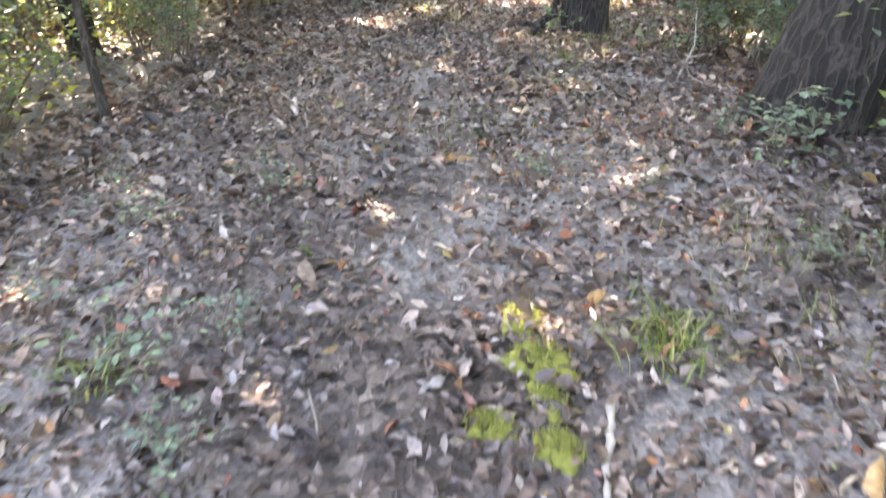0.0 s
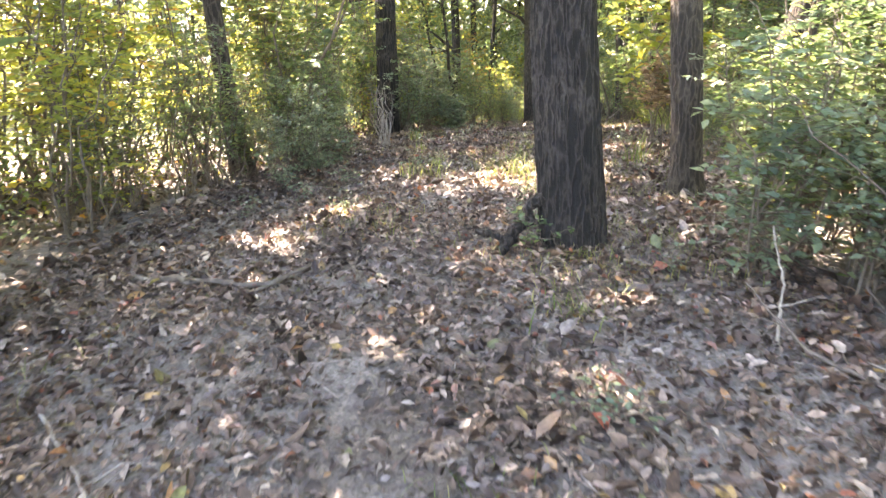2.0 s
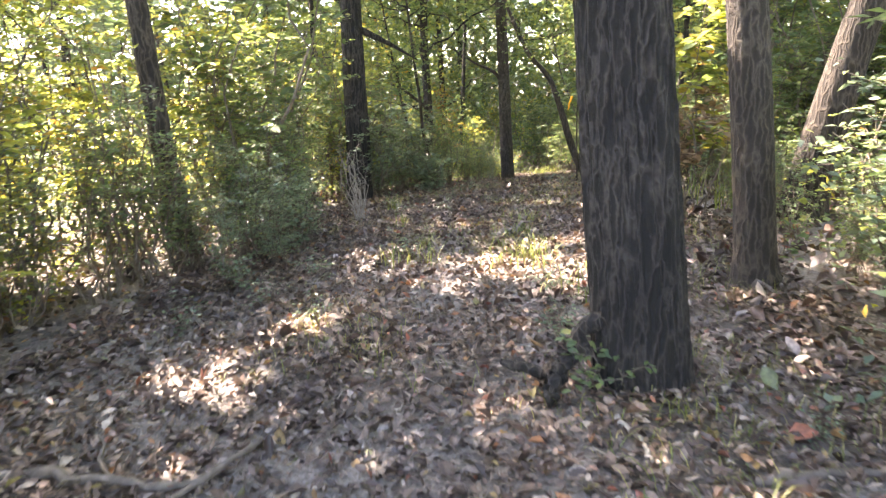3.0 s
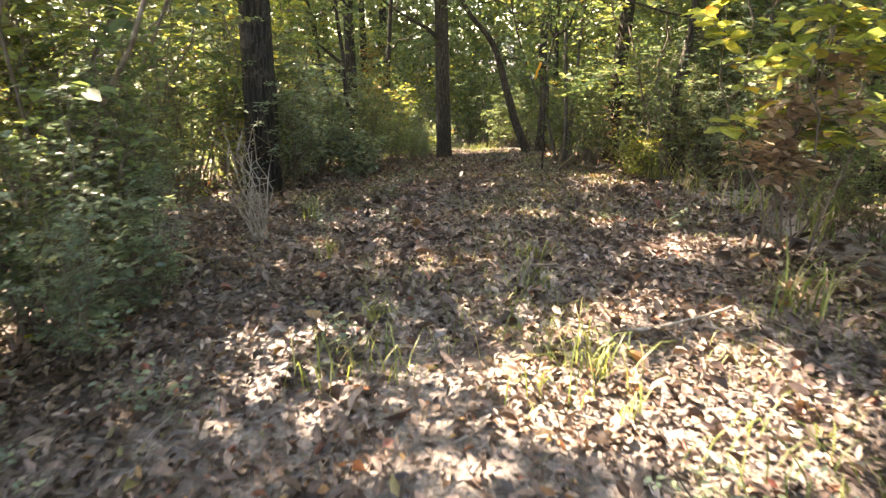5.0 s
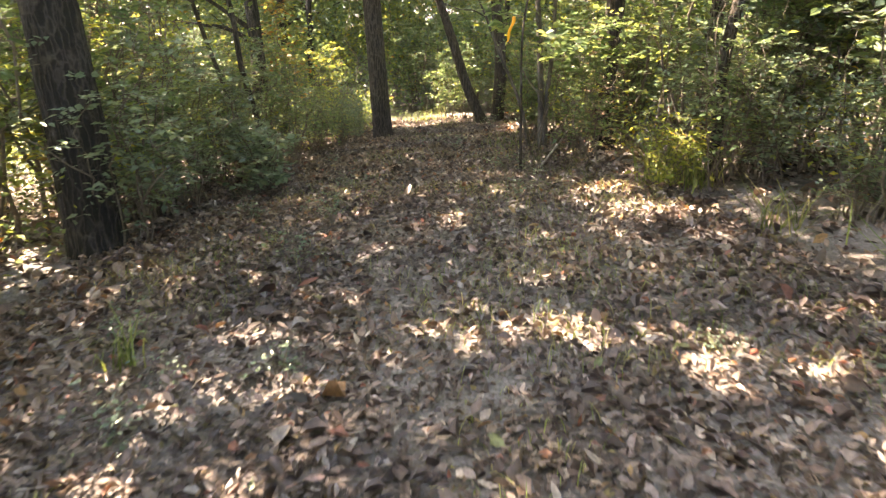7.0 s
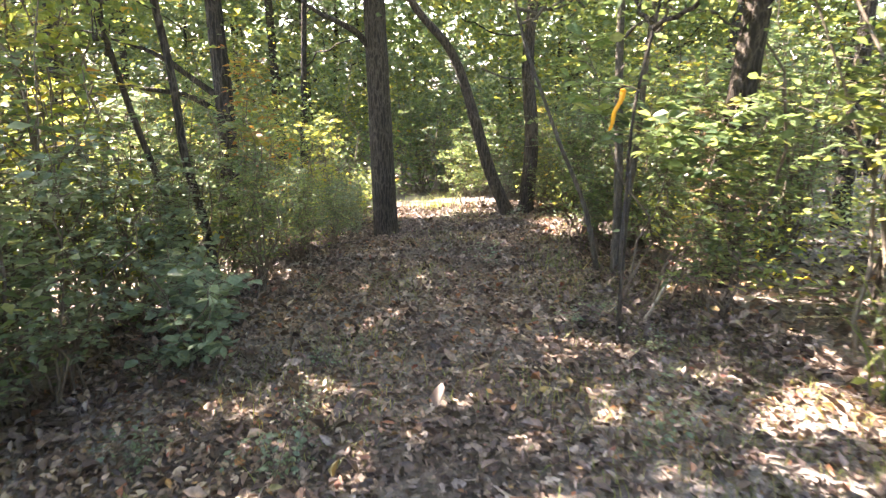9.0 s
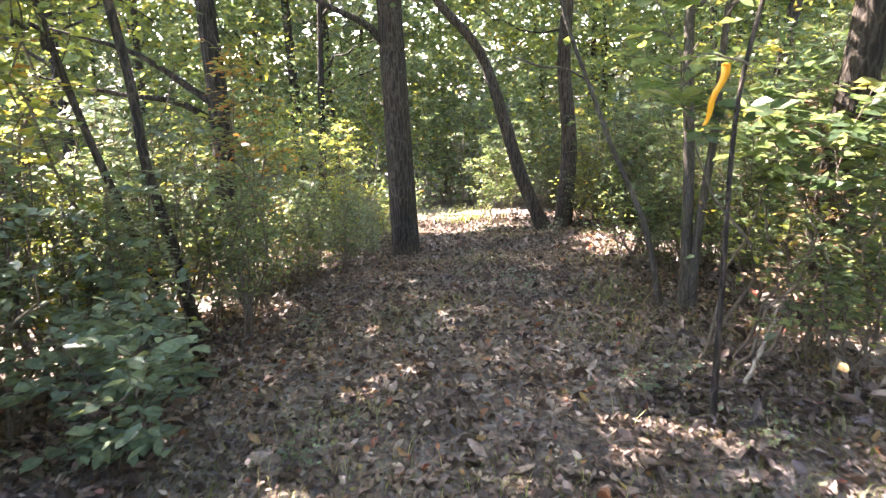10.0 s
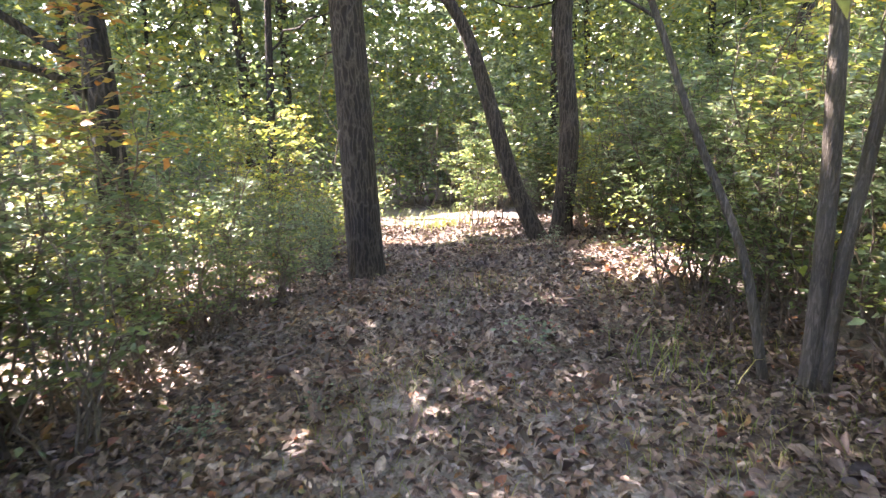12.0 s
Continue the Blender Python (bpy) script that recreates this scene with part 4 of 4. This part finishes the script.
def make_twigs():
    rng = np.random.default_rng(71)
    tubes = Tubes()
    x, y = scatter(430, 0.5, 27, 2.2, rng)
    for a, b in zip(x, y):
        d = rng.normal(0, 0.12, 2)
        p = np.array([[a, b], [a + d[0] * 0.5 + rng.normal(0, 0.01), b + d[1] * 0.5], [a + d[0], b + d[1]]])
        z = land(p[:, 0], p[:, 1]) + 0.026
        tubes.add(np.column_stack([p, z]), np.array([1, 0.9, 0.6]) * rng.uniform(0.002, 0.005), 4)
    ob = new("twig_litter", tubes.mesh("twig_litter", DEADWOOD))
    tagged(ob, "small pale dead twigs strewn over fallen leaves", "twigs", kind="stuff")


make_twigs()


# ---- grass, moss, tape ----
def blades(p, height, lean, width, rng):
    """Arching blades of three segments each."""
    n = len(p)
    a = rng.uniform(0, 2 * np.pi, n)
    d = np.stack([np.cos(a), np.sin(a), np.zeros(n)], 1)
    s = np.stack([-np.sin(a), np.cos(a), np.zeros(n)], 1) * width
    h = (height * rng.uniform(0.5, 1.2, n))[:, None]
    ln = (lean * rng.uniform(0.3, 1.3, n))[:, None]
    up = np.array([[0, 0, 1.0]])
    p1, p2, p3 = p + up * h * 0.5 + d * ln * h * 0.25, p + up * h * 0.85 + d * ln * h * 0.7, p + up * h * 0.8 + d * ln * h * 1.25
    v = np.stack([p - s, p + s, p1 + s * 0.9, p1 - s * 0.9, p2 + s * 0.6, p2 - s * 0.6, p3], 1).reshape(-1, 3)
    k = np.arange(n)[:, None] * 7
    f = np.stack([k + np.array([t]) for t in ([0, 1, 2], [0, 2, 3], [3, 2, 4], [3, 4, 5], [5, 4, 6])], 1).reshape(-1, 3)
    return v, f


def grass_tuft(x, y, height, count, spread, label, seed, lean=0.9, width=0.004, mat=None):
    rng = np.random.default_rng(seed)
    p = np.column_stack([rng.normal(0, spread, (count, 2)), np.full(count, -0.01)])
    v, f = blades(p, height, lean, width, rng)
    root = empty("grass_tuft", x, y, float(land(x, y)), label, "grass")
    tagged(part("grass", raw_mesh("grass", v, f, mat or BLADE), root), kind="stuff")
    return root


grass_tuft(2.58, 16.6, 0.60, 90, 0.10, "tall arching pale yellow grass tuft in sunlight", 1, 1.0, 0.007)
grass_tuft(2.8, 16.35, 0.5, 60, 0.10, "arching pale grass tuft beside bushes", 2, 1.0, 0.006)
grass_tuft(-1.33, 13.4, 0.30, 26, 0.05, "small bright green grass tuft", 3, 0.6, 0.005)
grass_tuft(-0.33, 10.6, 0.14, 34, 0.06, "low bright grass tuft in sunlight", 4)
grass_tuft(0.62, 11.75, 0.16, 46, 0.10, "low green grass tuft among sticks", 5)
grass_tuft(0.55, 11.1, 0.16, 34, 0.08, "low pale grass tuft among sticks", 6)
grass_tuft(0.7, 10.0, 0.20, 60, 0.14, "pale grass tuft among fallen leaves", 7)
grass_tuft(-0.35, 9.95, 0.22, 40, 0.12, "pale grass tuft in sunlight", 8)
grass_tuft(0.6, 9.75, 0.18, 50, 0.2, "pale grass tuft in sunlight", 9)
grass_tuft(2.30, 2.62, 0.14, 120, 0.09, "small pale green grass tuft by moss", 10)
grass_tuft(2.55, 13.0, 0.45, 30, 0.12, "arching green grass at the trail edge", 11, 1.1, 0.006)
grass_tuft(2.75, 12.2, 0.5, 30, 0.12, "arching green grass at the trail edge", 12, 1.1, 0.006)
grass_tuft(2.6, 14.6, 0.4, 30, 0.12, "arching green grass at the trail edge", 13, 1.1, 0.006)
grass_tuft(1.9, 10.6, 0.4, 30, 0.08, "bright arching grass at the trail edge", 14, 1.0, 0.006)
grass_tuft(-0.9, 12.0, 0.22, 20, 0.05, "small bright grass tuft", 15, 0.7)
grass_tuft(1.2, 9.0, 0.2, 60, 0.2, "dry pale grass tuft", 16)
grass_tuft(1.35, 6.3, 0.12, 40, 0.12, "low green grass tuft", 17)
grass_tuft(1.6, 20.6, 0.22, 50, 0.2, "low dry grass at the trail edge", 18)
grass_tuft(0.7, 27.9, 0.3, 80, 0.22, "dry straw-coloured grass where the trail bends away", 20)
grass_tuft(1.15, 28.3, 0.34, 80, 0.25, "dry straw-coloured grass where the trail bends away", 21)
grass_tuft(0.35, 28.5, 0.3, 70, 0.25, "dry straw-coloured grass where the trail bends away", 22)
grass_tuft(0.6, 1.9, 0.09, 60, 0.06, "small pale green grass tuft", 19)


def make_grass():
    rng = np.random.default_rng(83)
    x, y = scatter(40000, 0.5, 27, 2.3, rng)
    side = x - trail_x(y)
    patch = np.sin(1.9 * x + 0.7 * y) * np.sin(1.3 * y - 0.9 * x) + 0.35 * np.sin(4.1 * x) * np.sin(3.7 * y)
    keep = patch + 0.25 * side - 0.35 * (y < 7) + 0.5 * np.exp(-((y - 16) / 4) ** 2) > rng.uniform(0.1, 1.1, len(x))
    x, y = x[keep], y[keep]
    v, f = blades(np.column_stack([x, y, land(x, y)]), 0.085, 0.9, 0.0022, rng)
    ob = new("sparse_grass", raw_mesh("sparse_grass", v, f, BLADE))
    tagged(ob, "sparse thin green and straw grass growing through leaves", "grass", kind="stuff")


make_grass()


def moss_patch(x, y, rx, ry, turn, seed):
    rng = np.random.default_rng(seed)
    root = empty("moss_patch", x, y, float(land(x, y)), "bright yellow-green moss cushion on bare earth", "moss")
    rings, segs = 7, 26
    v, f = [(0, 0, 0.035)], []
    for i in range(1, rings + 1):
        for j in range(segs):
            a = 2 * math.pi * j / segs
            e = 1 + 0.28 * math.sin(2 * a + seed) + 0.18 * math.sin(5 * a + 2 * seed) + 0.08 * math.sin(9 * a)
            q = i / rings
            u, w = rx * q * e * math.cos(a), ry * q * e * math.sin(a)
            px, py = u * math.cos(turn) - w * math.sin(turn), u * math.sin(turn) + w * math.cos(turn)
            z = 0.032 * (1 - q ** 3) + rng.normal(0, 0.003) + float(land(x + px, y + py) - land(x, y)) - (0.02 if i == rings else 0)
            v.append((px, py, z))
    for i in range(rings - 1):
        for j in range(segs):
            a, b = 1 + i * segs + j, 1 + i * segs + (j + 1) % segs
            f.append((a, a + segs, b + segs))
            f.append((a, b + segs, b))
    for j in range(segs):
        f.append((0, 1 + j, 1 + (j + 1) % segs))
    part("cushion", raw_mesh("cushion", v, f, MOSS, True), root)
    v = np.array(v)
    p = v[rng.integers(0, len(v) - segs, 420)] + rng.normal(0, 0.012, (420, 3)) * np.array([1, 1, 0])
    bv, bf = blades(p, 0.02, 0.8, 0.0016, rng)
    tagged(part("moss_fuzz", raw_mesh("moss_fuzz", bv, bf, MOSS), root), kind="stuff")


moss_patch(1.80, 2.62, 0.07, 0.12, 0.5, 1)
moss_patch(1.91, 2.40, 0.10, 0.13, 0.3, 2)
moss_patch(1.97, 2.24, 0.07, 0.08, 0.6, 5)
moss_patch(1.84, 2.06, 0.06, 0.07, 0.9, 3)
moss_patch(2.04, 2.05, 0.08, 0.06, 0.2, 4)


def make_ribbon():
    root = empty("marker_tape", 1.29, 17.84, 1.18, "orange plastic marker tape tied to a thin branch", "tape")
    n = 14
    v = []
    for i in range(n):
        q = i / (n - 1)
        tw = 0.15 + 0.5 * q
        w = 0.021 * (1 - 0.25 * q * q)
        c = np.array([-0.07 * q + 0.008 * math.sin(9 * q), -0.01 * math.sin(5 * q), -0.25 * q])
        d = np.array([math.cos(tw), math.sin(tw) * 0.6, 0.15])
        for s in (-1, 1):
            for t in (-0.0006, 0.0006):
                v.append(c + d * w * s + np.array([0, t, 0]))
    f = []
    for i in range(n - 1):
        a = 4 * i
        for p, q in ((0, 2), (2, 3), (3, 1), (1, 0)):
            f.append((a + p, a + q, a + 4 + q, a + 4 + p))
    part("streamer", raw_mesh("streamer", v, f, RIBBON, True), root)
    ring = [(0.012 * math.cos(a), 0.012 * math.sin(a), 0.004 * math.sin(2 * a)) for a in np.linspace(0, 2 * math.pi, 13)]
    part("knot", Tubes().add(np.array(ring), np.full(13, 0.006), 6).mesh("knot", RIBBON), root)
    part("twig", Tubes().add(bend((0.11, 0.02, 0.0), (-0.14, 0.02, 0.06), 6, 0.01, np.random.default_rng(3), 0.2), np.linspace(0.006, 0.003, 6), 5).mesh("twig", TWIG), root)


make_ribbon()


# ---- single plants that stand out ----
def place(ob, x, y, turn=0.0, size=1.0):
    ob.matrix_basis = pose(x, y, float(land(x, y)), 0, 0, turn) @ Matrix.Scale(size, 4)
    return ob


def dry_stems(x, y, seed, label, count=16, height=0.95):
    rng = np.random.default_rng(seed)
    root = empty("dry_shrub", x, y, float(land(x, y)), label, "bush")
    for i in range(count):
        a = rng.uniform(0, 2 * np.pi)
        h = height * rng.uniform(0.5, 1.1)
        e = np.array([math.cos(a), math.sin(a), 0]) * h * rng.uniform(0.05, 0.3) + np.array([0, 0, h])
        line = bend(np.append(rng.normal(0, 0.04, 2), -0.04), e, 8, 0, rng, 0.25)
        tubes = Tubes().add(line, np.linspace(0.008, 0.003, 8), 5)
        for k in range(3):
            c = line[rng.integers(3, 8)]
            tubes.add(bend(c, c + rng.normal(0, 0.1, 3) + np.array([0, 0, 0.08]), 4, 0, rng, 0.2), [0.004, 0.003, 0.002, 0.0015], 3)
        part("stem", tubes.mesh("stem", DEADWOOD), root)
    return root


dry_stems(-1.53, 12.42, 31, "dry leafless shrub of pale upright stems")
place(shrub("sapling", "sapling with withered brown leaves", 301, 1.2, 0.2, 4, 13, 9, 0.10, DEADLEAF, bare=0.58, apart=True), 2.22, 11.65)
place(shrub("sapling", "sapling with bright yellow-green leaves in sunlight", 302, 2.1, 0.62, 5, 14, 9, 0.13, YELLOW, bare=0.5, apart=True), 2.30, 11.75)
place(shrub("bush", "broad-leaved grey-green bush close to the trail", 303, 0.75, 0.5, 7, 9, 8, 0.095, BLUISH, apart=True), -1.55, 17.9)
place(shrub("bush", "broad-leaved grey-green bush close to the trail", 304, 0.95, 0.55, 7, 10, 8, 0.10, BLUISH, apart=True), -1.75, 19.0)
place(shrub("bush", "bush with orange and yellow autumn leaves", 305, 2.3, 0.4, 4, 18, 8, 0.08, ORANGE, bare=0.55, apart=True), -1.75, 21.4)
place(shrub("bush", "green broad-leaved branch tips overhanging the trail", 306, 1.95, 0.7, 5, 15, 9, 0.12, GREEN, bare=0.72, apart=True), 2.05, 18.8)
place(shrub("vine", "withered vine leaves on a tree trunk", 307, 1.4, 0.16, 4, 22, 8, 0.06, DEADLEAF, bare=0.1, apart=True), 2.72, 19.28)
place(shrub("bush", "green leafy bush beside an oak", 308, 1.25, 0.5, 7, 18, 10, 0.07, BLUISH, apart=True), 2.35, 6.9)
place(shrub("bush", "green leafy bush at the foot of a thick oak", 309, 0.32, 0.22, 4, 5, 7, 0.06, BLUISH, apart=True), 2.78, 4.6)
place(shrub("seedling", "green seedling at the foot of an oak", 310, 0.25, 0.2, 5, 5, 6, 0.05, GREEN, apart=True), 1.12, 7.4)
place(shrub("bush", "dark green low bush in shade", 311, 0.6, 0.45, 7, 10, 9, 0.07, BLUISH, apart=True), -1.9, 10.6)
place(shrub("bush", "bright green small bush in sunlight", 312, 0.7, 0.3, 5, 10, 9, 0.06, YELLOW, apart=True), 2.5, 16.4)
